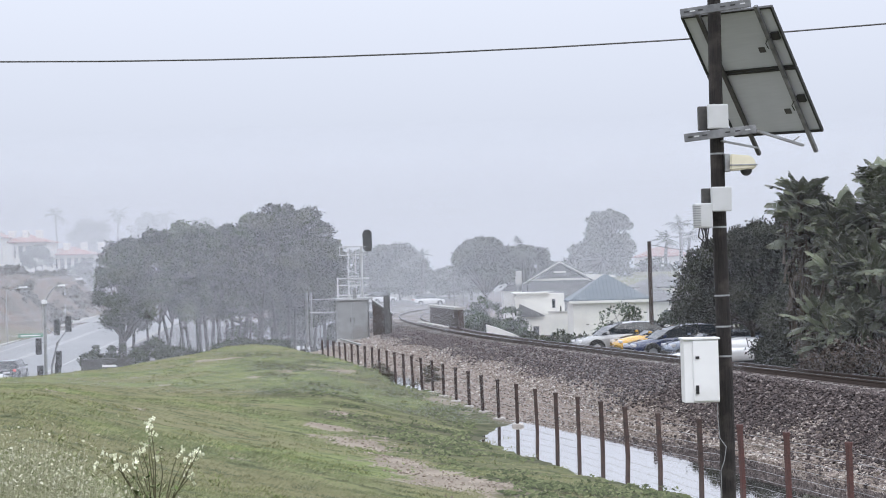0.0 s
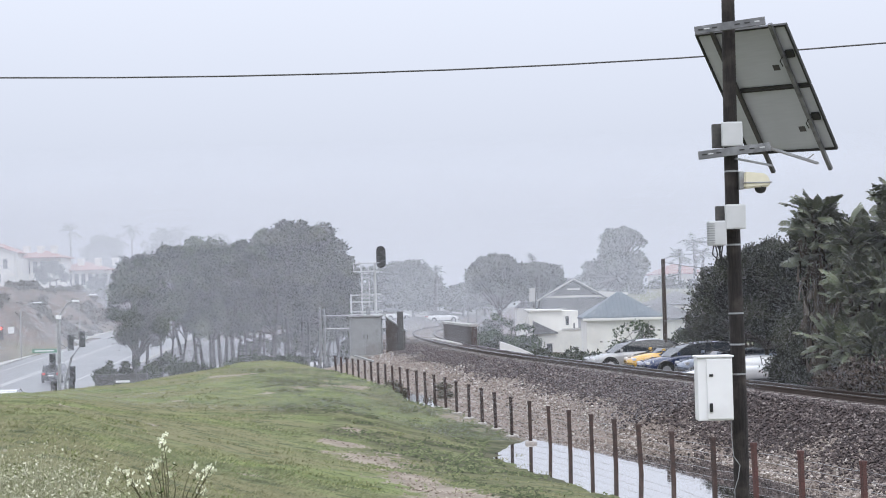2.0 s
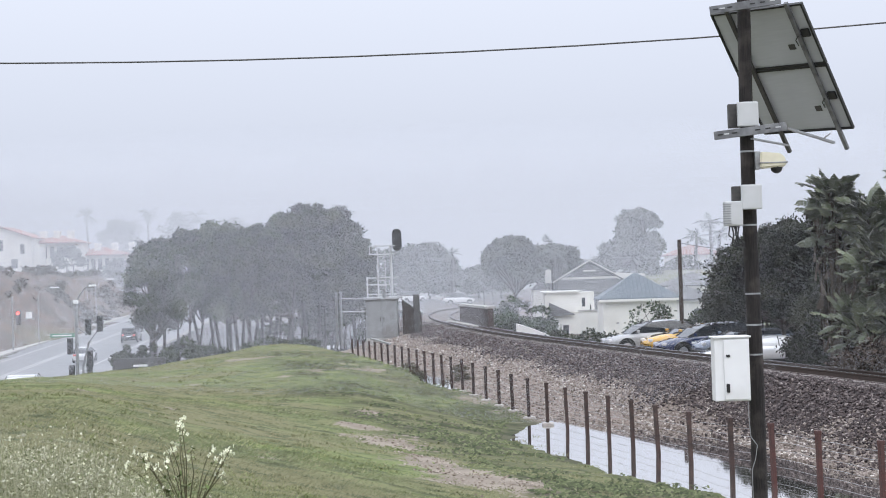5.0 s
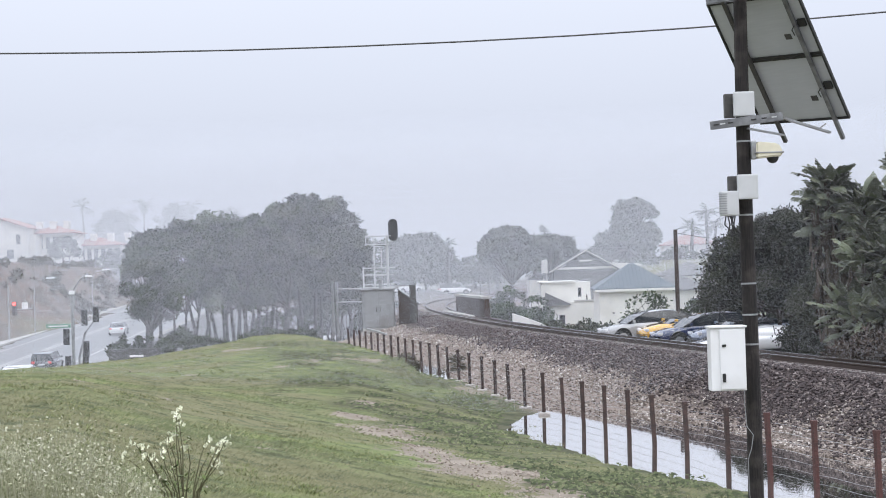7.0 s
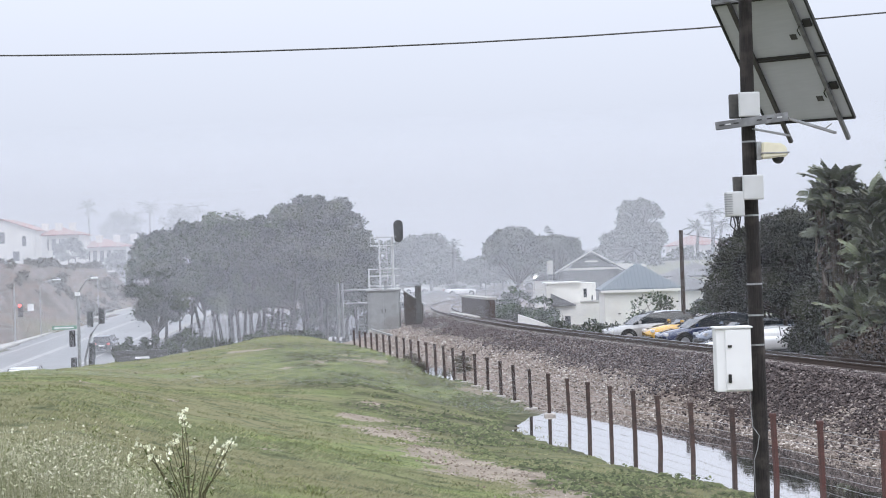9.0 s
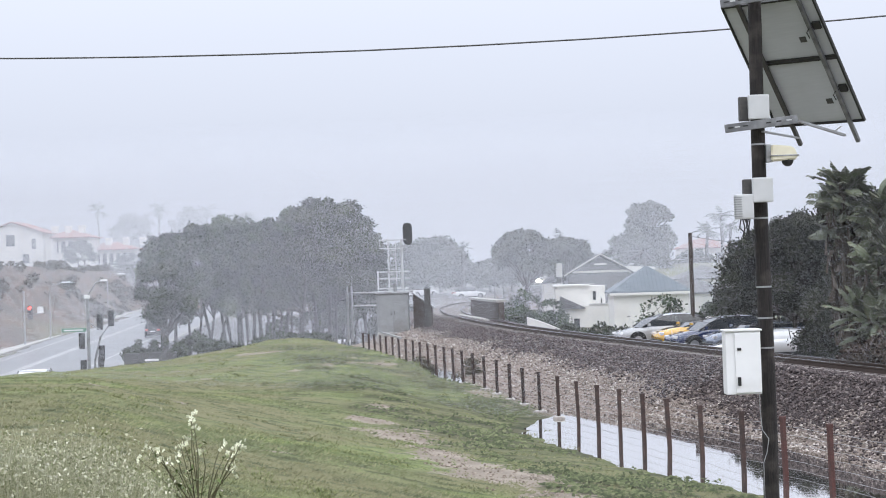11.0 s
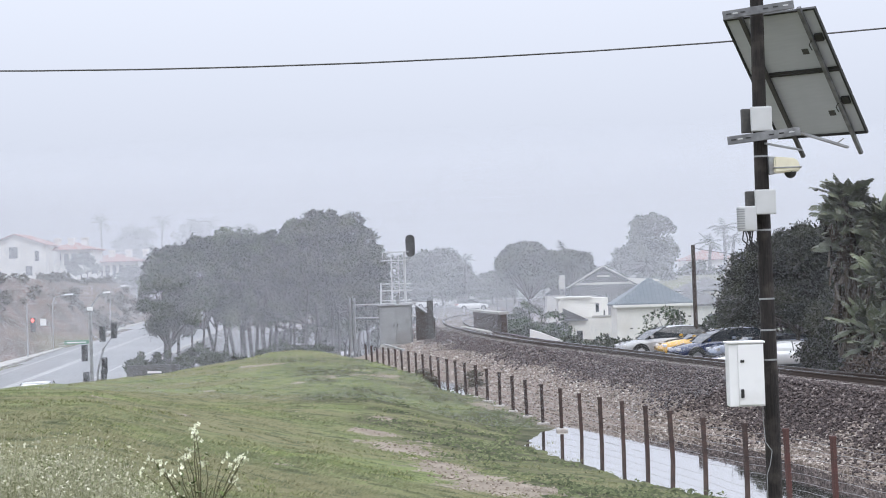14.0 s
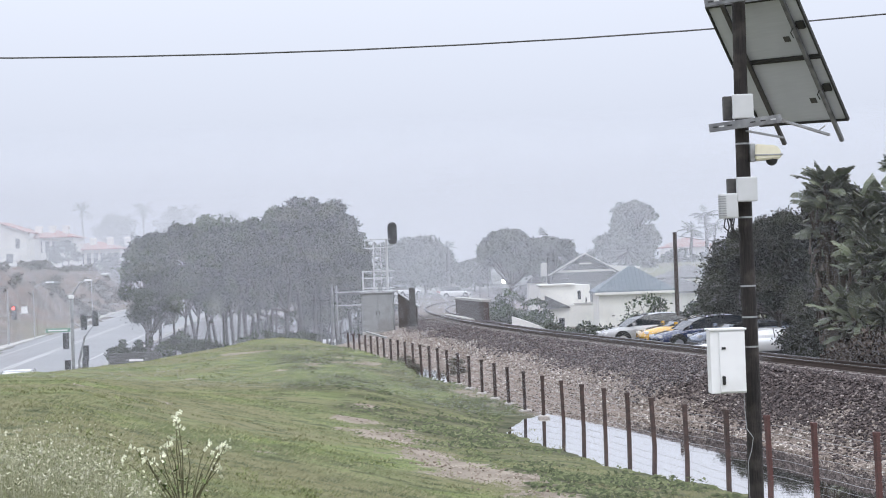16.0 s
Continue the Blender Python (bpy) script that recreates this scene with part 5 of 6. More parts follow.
def terrace_house():
    t = thing("terrace_house", "white stucco house with stepped terrace walls and sloping parapets", "house", 6.5, 101, -0.6)
    walls(t, -1.9, 2.0, 0, 3, -0.4, 1.9)
    walls(t, -1.9, 1.2, 0.6, 4, 1.9, 3.15)
    bm = bmesh.new()
    prism(bm, [(-2.0, 1.9), (-0.2, 1.9), (-0.2, 2.15), (-2.0, 3.05)], -0.15, 0.5)
    part("parapet", bm, STUCCO, t)
    bm = bmesh.new()
    prism(bm, [(-1.75, 1.7), (-0.15, 1.7), (-0.15, 1.78), (-1.75, 2.55)], -0.25, -0.16)
    part("awning", bm, GREY_SHINGLE, t, "grey sloping awning")
    bm = bmesh.new()
    box(bm, -2.1, 0.3, 3.15, 0.2, 4.2, 3.25, 0.02)
    part("roof", bm, TRIM, t)
    bm = bmesh.new()
    box(bm, 0.1, -0.06, 1.9, 2.02, 0.08, 2.02, 0.02)
    part("coping", bm, CONCRETE, t)
    window(t, 0.5, 0.6, 2.5, 0.35, 0.7)
    window(t, -0.7, 0.0, 0.7, 0.5, 0.9)
    for x in (0.9, 1.4, 1.85):
        bm = bmesh.new()
        tube(bm, [(x, 0.0, 2.02), (x, 0.0, 2.35)], 0.06, 0.04, 8)
        part("finial", bm, DARK_STEEL, t)
    bm = bmesh.new()
    box(bm, 0.5, -0.9, -0.4, 2.0, -0.02, 0.35, 0.03)
    part("porch", bm, GREY_SHINGLE, t)


def gable_house():
    t = thing("gabled_house", "grey-shingled house with white gable trim behind the terrace", "house", 9.25, 126, -0.8)
    walls(t, -2.6, 2.6, 0, 6, -0.4, 3.9, GREY_SHINGLE)
    gable_roof(t, -2.6, 2.6, 0, 6, 3.95, 1.55, GREY_SHINGLE, 0.3)
    bm = bmesh.new()
    prism(bm, [(-2.6, 3.9), (2.6, 3.9), (0, 5.4)], 0.02, 0.2)
    part("gable_wall", bm, GREY_SHINGLE, t)
    for sx in (-1, 1):
        bm = bmesh.new()
        bar(bm, (sx * 2.95, -0.34, 3.95), (0, -0.34, 5.62), 0.22, 0.06)
        part("barge_board", bm, TRIM, t)
    bm = bmesh.new()
    box(bm, -2.3, -0.04, 4.15, 2.3, 0.02, 4.32)
    part("band", bm, TRIM, t)
    bm = bmesh.new()
    box(bm, -0.5, -0.04, 4.75, 0.5, 0.015, 4.88)
    part("vent", bm, TRIM, t)
    window(t, -1.0, 0, 2.9, 0.8, 0.8)
    bm = bmesh.new()
    box(bm, -3.5, 1.0, 3.3, -3.0, 1.5, 5.0, 0.03)
    part("chimney", bm, STUCCO, t)
    bm = bmesh.new()
    prism(bm, [(-4.6, 3.4), (-2.6, 3.4), (-2.6, 3.9), (-4.0, 3.9)], 1, 5)
    part("side_roof", bm, GREY_SHINGLE, t)
    bm = bmesh.new()
    box(bm, -4.5, 1.1, -0.4, -2.6, 4.9, 3.4)
    part("side_wall", bm, STUCCO, t)
    bm = bmesh.new()
    prism(bm, [(2.2, 4.0), (4.4, 4.3), (4.4, 4.45), (2.2, 4.6)], 0.5, 4)
    part("dormer_roof", bm, TRIM, t)


def far_right_houses():
    for x, y, w, h, m in ((18.5, 132, 5.0, 3.2, GREY_SHINGLE), (25.5, 182, 6.0, 6.4, RED_TILE), (14.2, 108, 4.5, 2.4, GREY_SHINGLE)):
        t = thing("bungalow", "pale house almost lost in fog behind the car park", "house", x, y, -0.7, group="houses in the fog")
        walls(t, -w / 2, w / 2, 0, 5, -0.4, h)
        hip_roof(t, -w / 2, w / 2, 0, 5, h + 0.1, 1.1, m, 0.3)
        for k in range(2):
            window(t, -w / 4 + k * w / 2, 0, h - 1.0, 0.9, 1.0)


def hill_houses():
    # white two-storey house at the end of the row
    def base(x, y):
        return float(land(x, y)) - 0.4
    t = thing("hill_house", "white stucco house with red tiled roof on the bank top", "house", -73.5, 246, 7.4)
    walls(t, -4.9, 4.6, 0, 8, -3.0, 5.0)
    gable_roof(t, -4.9, 4.6, 0, 8, 5.0, 1.75, RED_TILE, 0.5)
    bm = bmesh.new()
    prism(bm, [(-4.9, 5.0), (4.6, 5.0), (-0.15, 6.65)], 0.03, 0.2)
    part("gable_wall", bm, STUCCO, t)
    window(t, -0.5, 0, 3.9, 1.5, 1.9)
    window(t, 1.9, 0, 1.0, 1.2, 1.6)
    walls(t, 4.6, 5.5, 1.5, 8, -3.0, 4.0, name="wing")
    window(t, 3.2, 0, 3.3, 0.8, 1.7)
    for x, y, w, h, n in ((-66.4, 251, 7.0, 3.4, 3), (-61.3, 257, 9.0, 2.6, 4), (-53.0, 262, 5.5, 2.2, 2)):
        z = 8.2 if n == 3 else (7.0 if n == 4 else 6.4)
        t = thing("hill_house", "white house with red tiled roof and tall veranda windows", "house", x, y, z, group="row of houses on the bank")
        walls(t, -w / 2, w / 2, 0, 7, -3.5, h)
        roof, cx, cy = hip_roof(t, -w / 2, w / 2, -0.6, 7, h + 0.1, 1.3, RED_TILE, 0.5)
        for k in range(2 * n):
            window(t, -w / 2 + (k + 0.5) * w / (2 * n), 0, h - 1.5, w / (2 * n) * 0.72, 2.0)
        for k in range(n):
            bm = bmesh.new()
            cxx = -w / 3 + k * w / 3.2
            box(bm, cxx - 0.45, 1.2, h + 0.7, cxx + 0.45, 2.4, h + 1.9, 0.05)
            bmesh.ops.bevel(bm, geom=[e for e in bm.edges if min(v.co.z for v in e.verts) > h + 1.7], offset=0.15, segments=2, affect="EDGES")
            part("chimney", bm, STUCCO, t)


blue_house()
terrace_house()
gable_house()
far_right_houses()
hill_houses()


# ---- street furniture by the road ----
SIGN_GREEN = mat("green_street_sign", (0.16, 0.32, 0.24), (0.13, 0.27, 0.20), 5, 0.5)
RED_LIGHT = glow("red_signal_lens", (1.0, 0.06, 0.05), 6.0)
LENS_DARK = mat("dark_signal_lens", (0.02, 0.02, 0.02), (0.03, 0.03, 0.03), 9, 0.3)


def signal_head(parent, x, y, z, lit=False, name="signal_head", size=1.0):
    """Three round lenses in a black housing with hoods, facing the viewer."""
    bm = bmesh.new()
    box(bm, x - 0.18 * size, y - 0.1, z - 0.50 * size, x + 0.18 * size, y + 0.1, z + 0.50 * size, 0.04)
    h = part(name, bm, BLACK, parent)
    for k in (-1, 0, 1):
        bm = bmesh.new()
        tube(bm, [(x, y - 0.12, z - k * 0.32 * size), (x, y - 0.10, z - k * 0.32 * size)], 0.125 * size, 0.125 * size, 14)
        part("lens", bm, RED_LIGHT if lit and k == -1 else LENS_DARK, h)
        bm = bmesh.new()
        tube(bm, [(x, y - 0.10, z - k * 0.32 * size + 0.02), (x, y - 0.30, z - k * 0.32 * size + 0.02)], 0.15 * size, 0.14 * size, 14, caps=False)
        part("hood", bm, BLACK, h)
    return h


def build_traffic():
    x, y = -24.5, 97.0
    z = float(land(x, y))
    t = thing("traffic_signal", "grey traffic signal pole with street lamp, mast arm and street sign", "traffic signal", x, y, z)
    dz = -z
    bm = bmesh.new()
    tube(bm, [(0, 0, -0.2), (0, 0, dz + 2.95)], 0.11, 0.09, 10)
    part("pole", bm, STEEL, t)
    bm = bmesh.new()
    tube(bm, [(0, 0, dz + 2.9), (0.18, 0, dz + 3.25), (0.55, 0, dz + 3.75), (0.8, 0, dz + 3.9), (1.1, 0, dz + 3.92)], 0.05, 0.035, 7)
    arm = part("lamp_arm", bm, STEEL, t)
    bm = bmesh.new()
    box(bm, 0.85, -0.1, dz + 3.86, 1.25, 0.1, dz + 3.97, 0.03)
    part("lamp_head", bm, WHITE, arm)
    bm = bmesh.new()
    box(bm, -0.16, -0.12, dz + 2.82, 0.14, 0.1, dz + 3.05, 0.03)
    part("sensor_box", bm, WHITE, t)
    signal_head(t, -0.40, -0.05, dz + 0.22)
    bm = bmesh.new()
    bar(bm, (-0.4, 0, dz + 0.45), (0, 0, dz + 0.45), 0.05)
    part("bracket", bm, STEEL, t)
    signal_head(t, -0.33, -0.05, dz - 1.45)
    # street name sign, its writing too faint to read
    bm = bmesh.new()
    box(bm, -1.65, -0.03, dz + 0.78, -0.12, 0.0, dz + 1.02, 0.01)
    s = part("street_sign", bm, SIGN_GREEN, t, "green street name sign")
    bm = bmesh.new()
    box(bm, -1.5, -0.036, dz + 0.86, -0.3, -0.03, dz + 0.93)
    part("letter_bar", bm, WHITE, s)
    bm = bmesh.new()
    tube(bm, [(0, 0, dz + 1.35), (0.7, 0.3, dz + 0.85)], 0.04, sides=6)
    part("arm", bm, STEEL, t)

    t = thing("traffic_signal", "slanting signal post with two pairs of signal heads", "traffic signal", x + 0.30, y + 1.0, z)
    bm = bmesh.new()
    tube(bm, [(-0.15, 0, -0.2), (-0.2, 0, dz - 1.1), (0.2, 0, dz + 0.4), (0.75, 0, dz + 1.1), (1.2, 0, dz + 1.75)], 0.08, 0.05, 8)
    part("post", bm, STEEL, t)
    signal_head(t, 0.2, -0.1, dz + 1.35)
    signal_head(t, 0.92, -0.1, dz + 1.55)
    signal_head(t, 0.28, -0.1, dz - 0.62)
    signal_head(t, 0.22, -0.1, dz - 1.35)

    # red light and white plate across the junction
    t = thing("traffic_signal", "signal head showing red beside a small white plate", "traffic signal", -40.8, 141, float(land(-40.8, 141)))
    zt = t.matrix_world.translation.z
    bm = bmesh.new()
    tube(bm, [(-0.6, 0.2, -0.2), (-0.6, 0.2, 5.0)], 0.08, 0.06, 8)
    tube(bm, [(-0.6, 0.2, 2.9), (1.3, 0.2, 2.95)], 0.04, sides=6)
    part("pole", bm, STEEL, t)
    signal_head(t, 0, 0, 1.44 - zt, True, size=1.25)
    bm = bmesh.new()
    box(bm, 0.65, 0, 1.35 - zt, 1.2, 0.03, 1.95 - zt, 0.02)
    part("plate", bm, WHITE, t, "white sign plate")
    # street lamps along the bank
    for k, (lx, ly, h) in enumerate(((-41.5, 150, 7.6), (-43.6, 182, 7.6))):
        lz = float(land(lx, ly))
        t = thing("street_lamp", "slim street lamp with pale flat head", "street lamp", lx, ly, lz, group="street lamps")
        bm = bmesh.new()
        tube(bm, [(0, 0, 0), (0, 0, 4.6), (0.3, 0, 5.2), (1.4, 0, 5.45)], 0.045, 0.03, 7)
        part("pole", bm, STEEL, t)
        bm = bmesh.new()
        box(bm, 1.2, -0.15, 5.40, 2.0, 0.15, 5.52, 0.04)
        part("lamp_head", bm, WHITE, t)
    # low dark wall with a pale plate
    t = thing("planter_wall", "low dark wall with a pale plate below the trees", "wall", -19.2, 90, -0.9)
    gz = float(land(-19.4, 90))
    bm = bmesh.new()
    box(bm, -1.5, -0.15, gz + 0.7, 1.5, 0.15, 0.56, 0.03)
    part("face", bm, DARK_STEEL, t)
    bm = bmesh.new()
    box(bm, -0.3, -0.19, 0.08, 0.5, -0.15, 0.20, 0.01)
    part("plate", bm, WHITE, t)


build_traffic()

# lamp posts by the far bend, and the pale concrete ramp beside the track
for x, y in ((0.95, 150), (1.9, 158)):
    t = thing("street_lamp", "twin-globe street lamp beyond the bend in fog", "street lamp", x, y, float(land(x, y)), group="twin-globe lamps")
    bm = bmesh.new()
    h = 4.45 - float(land(x, y))
    tube(bm, [(0, 0, 0), (0, 0, h)], 0.07, 0.05, 7)
    tube(bm, [(-0.3, 0, h - 0.2), (0.3, 0, h - 0.2)], 0.035, sides=6)
    part("pole", bm, DARK_STEEL, t)
    for sx in (-0.3, 0.3):
        bm = bmesh.new()
        bmesh.ops.create_uvsphere(bm, u_segments=12, v_segments=8, radius=0.15)
        for v in bm.verts:
            v.co += Vector((sx, 0, h + 0.0))
        part("globe", bm, GREY_METAL, t, smooth=True)
t = thing("concrete_ramp", "pale concrete slope beside the railway track", "ramp", 2.9, 76.5, 0.3)
bm = bmesh.new()
prism(bm, [(-0.9, -0.6), (0.9, -0.6), (0.9, 0.35), (-0.3, 0.85), (-0.9, 1.05)], -0.5, 0.5)
part("slab", bm, STUCCO, t)

# ---- cars ----
TYRE = mat("tyre_rubber", (0.012, 0.012, 0.012), (0.02, 0.02, 0.02), 20, 0.9)
RIM = mat("alloy_rim", (0.45, 0.45, 0.46), (0.35, 0.35, 0.36), 20, 0.35, 0.8)
CAR_GLASS = mat("car_glass", (0.02, 0.024, 0.028), (0.03, 0.034, 0.038), 2, 0.05)
HEADLIGHT = mat("headlight_glass", (0.75, 0.76, 0.78), (0.6, 0.6, 0.62), 10, 0.1)
TAIL_RED = glow("red_tail_light", (0.55, 0.02, 0.02), 0.25)


def car_paint(name, col):
    m = mat(name, col, tuple(c * 0.92 for c in col), 40, 0.22, 0.0, 0, tuple(c * 0.85 for c in col), 1.2)
    m.node_tree.nodes["Principled BSDF"].inputs["Coat Weight"].default_value = 1.0
    return m


def car(label, x, y, z, rz, paint, suv=False, boxy=False, group="", size=1.0, covered=False):
    """A car, nose along +x, wheels on z = 0."""
    t = thing("car", label, "car", x, y, z, rz, group)
    H = 1.58 if boxy else (1.12 if suv == 2 else 1.24 if suv == 3 else (1.66 if suv else 1.47))
    belt = 0.78 if suv == 2 else (1.02 if suv or boxy else 0.95)
    # body in stations from tail to nose: x, half width, floor, belt height
    st = [(-2.25, 0.74, 0.42, belt - 0.10), (-2.15, 0.84, 0.30, belt - 0.02), (-1.5, 0.90, 0.22, belt), (-0.4, 0.91, 0.20, belt), (0.8, 0.91, 0.20, belt - 0.02), (1.5, 0.88, 0.22, belt - 0.10), (2.05, 0.80, 0.28, belt - 0.22), (2.25, 0.66, 0.40, belt - 0.34)]
    bm = bmesh.new()
    rows = []
    for sx, hw, f, b in st:
        prof = [(-hw * 0.86, f), (-hw, f + 0.16), (-hw, b - 0.16), (-hw * 0.93, b), (hw * 0.93, b), (hw, b - 0.16), (hw, f + 0.16), (hw * 0.86, f)]
        rows.append([bm.verts.new((sx, w, h)) for w, h in prof])
    for u, v in zip(rows, rows[1:]):
        for k in range(8):
            bm.faces.new((u[k], v[k], v[(k + 1) % 8], u[(k + 1) % 8]))
    bm.faces.new(rows[0])
    bm.faces.new(rows[-1][::-1])
    bmesh.ops.recalc_face_normals(bm, faces=list(bm.faces))
    body = part("body", bm, paint, t, smooth=True)
    # cabin
    if boxy:
        cab = [(-2.15, -2.10), (0.55, 0.95)]
    elif suv == 1:
        cab = [(-2.05, -1.75), (0.35, 1.15)]
    else:
        cab = [(-1.35, -2.1), (0.15, 1.2)]
    (tr, br), (tf, bf) = cab
    prof = [(br, belt - 0.03), (br * 0.55 + tr * 0.45, belt + (H - belt) * 0.62), (tr, H - 0.06), (tr * 0.7 + tf * 0.3, H), (tr * 0.35 + tf * 0.65, H), (tf, H - 0.06), (bf * 0.5 + tf * 0.5, belt + (H - belt) * 0.56), (bf, belt - 0.05)]
    def loft(bm, pts, lift, sides):
        rows = []
        for px, ph in pts:
            f = (ph - belt) / (H - belt)
            hw = 0.83 - 0.17 * max(0, f) ** 1.4
            rows.append([bm.verts.new((px, sy * hw * wy, ph + lift - 0.035 * (wy == 1) * (f > 0.8))) for sy, wy in ((-1, 1), (-1, 0.8), (1, 0.8), (1, 1))])
        for u, v in zip(rows, rows[1:]):
            for k in range(3):
                bm.faces.new((u[k], v[k], v[k + 1], u[k + 1]))
        if sides:
            for k, m in ((0, 1), (3, -1)):
                bm.faces.new([r[k] for r in rows][::m])
        bmesh.ops.recalc_face_normals(bm, faces=list(bm.faces))
    bm = bmesh.new()
    loft(bm, prof, 0.0, True)
    cabin = part("cabin", bm, paint if suv == 2 or covered else CAR_GLASS, t)
    bm = bmesh.new()
    loft(bm, prof[2:6], 0.02, False)
    part("roof", bm, paint, t, smooth=True)
    xm = (tf + tr) / 2
    for sy in (-1, 1):
        for xa, xb in ((bf, tf), (br, tr), (xm, xm)):
            bm = bmesh.new()
            bar(bm, (xa, sy * 0.835, belt - 0.02), (xb, sy * 0.652, H), 0.035, 0.03)
            part("pillar", bm, BLACK, t)
    for sx in (-1.38, 1.42):
        for sy in (-1, 1):
            bm = bmesh.new()
            tube(bm, [(sx, sy * 0.80, 0.35), (sx, sy * 0.918, 0.35)], 0.40, 0.40, 20)
            part("wheel_arch", bm, TYRE, t)
    bm = bmesh.new()
    box(bm, -0.95, -0.925, 0.19, 0.98, 0.925, 0.30, 0.02)
    part("sill", bm, BLACK, t)
    # wheels
    for sx in (-1.38, 1.42):
        for sy in (-1, 1):
            wb = bmesh.new()
            tube(wb, [(0, -0.11, 0), (0, -0.08, 0), (0, 0.08, 0), (0, 0.11, 0)], 0.33, 0.33, 20)
            w = part("wheel", wb, TYRE, t, smooth=False)
            w.matrix_local = pose(sx, sy * 0.83, 0.33)
            rb = bmesh.new()
            tube(rb, [(0, -0.118, 0), (0, 0.118, 0)], 0.20, 0.20, 14)
            part("rim", rb, RIM, w)
    for sy in (-1, 1):
        bm = bmesh.new()
        box(bm, 2.02, sy * 0.60 - 0.14, belt - 0.36, 2.22, sy * 0.60 + 0.14, belt - 0.24, 0.03)
        part("headlight", bm, HEADLIGHT, t)
        bm = bmesh.new()
        box(bm, -2.27, sy * 0.62 - 0.13, belt - 0.24, -2.15, sy * 0.62 + 0.13, belt - 0.06, 0.03)
        part("tail_light", bm, TAIL_RED, t)
        bm = bmesh.new()
        box(bm, bf - 0.35, sy * 0.98 - 0.09, belt + 0.0, bf - 0.22, sy * 0.98 + 0.06, belt + 0.14, 0.03)
        part("mirror", bm, paint, t)
    for sx, hh in ((2.2, 0.42), (-2.24, 0.40)):
        bm = bmesh.new()
        box(bm, sx - 0.06, -0.70, hh - 0.10, sx + 0.08, 0.70, hh + 0.06, 0.03)
        part("bumper", bm, BLACK if sx > 0 else paint, t)
    bm = bmesh.new()
    box(bm, -2.30, -0.26, belt - 0.36, -2.26, 0.26, belt - 0.24)
    part("plate", bm, WHITE, t)
    if size != 1:
        for o in t.children_recursive:
            o.data.transform(Matrix.Scale(size, 4))
            o.location = o.location * size
    return t


P_WHITE = car_paint("white_car_paint", (0.82, 0.83, 0.84))
P_BLUE = car_paint("dark_blue_car_paint", (0.014, 0.026, 0.085))
P_YELLOW = car_paint("yellow_car_paint", (0.62, 0.36, 0.06))
P_DARK = car_paint("charcoal_car_paint", (0.035, 0.037, 0.042))
P_GREY = car_paint("silver_car_paint", (0.36, 0.365, 0.37))
P_SILVER = car_paint("silver_blue_car_paint", (0.22, 0.26, 0.34))
P_BLACK = car_paint("black_car_paint", (0.015, 0.015, 0.017))


def lot_z(x, y):
    return float(land(x, y)) + 0.01


for label, x, y, rz, p, suv in (
    ("parked silver sedan with a pale wet bonnet", 8.05, 72.4, 190, P_GREY, 0),
    ("yellow car parked with its nose between two cars", 9.6, 69.8, 190, P_YELLOW, 3),
    ("dark blue hatchback parked beside the railway", 9.85, 67.0, 190, P_BLUE, 0),
    ("silver-blue car with its nose out of the dark shrub", 11.15, 64.7, 190, P_SILVER, 3),
    ("low white covered car parked under the dark shrub", 10.5, 59.5, 189, P_WHITE, 2),
):
    car(label, x, y, lot_z(x, y), rz, p, suv, group="cars in the car park")
car("white car parked below the grass mound", -21.5, 75, lot_z(-21.0, 75) - 0.54, 100, P_WHITE, covered=True)
for x, y, rz in ((-6.4, 160, 40), (-8.6, 159, 20), (-1.6, 161, 15)):
    car("white vehicle almost lost in fog beyond the bend", x, y, float(land(x, y)), rz, P_WHITE, True, group="far vehicles", size=0.72)
for k, (x, y, rz, p) in enumerate(((-12.4, 123, 185, P_WHITE), (-9.0, 126, 175, P_GREY), (-16.8, 125, 182, P_SILVER), (-6.6, 122, 178, P_DARK))):
    car("car parked behind the row of trees", x, y, float(land(x, y)), rz, p, 0, group="cars behind the trees")
SUV = car("dark sport utility car driving up the wet road", -30, 110, -2.3, 94, P_DARK, True, size=0.85)
SEDAN = car("white sedan driving up the wet road", -29, 85, -2.8, 94, P_WHITE, size=0.8)
VAN = car("dark boxy car driving up the wet road", -26, 50, -4, 94, P_BLACK, boxy=True, size=0.88)

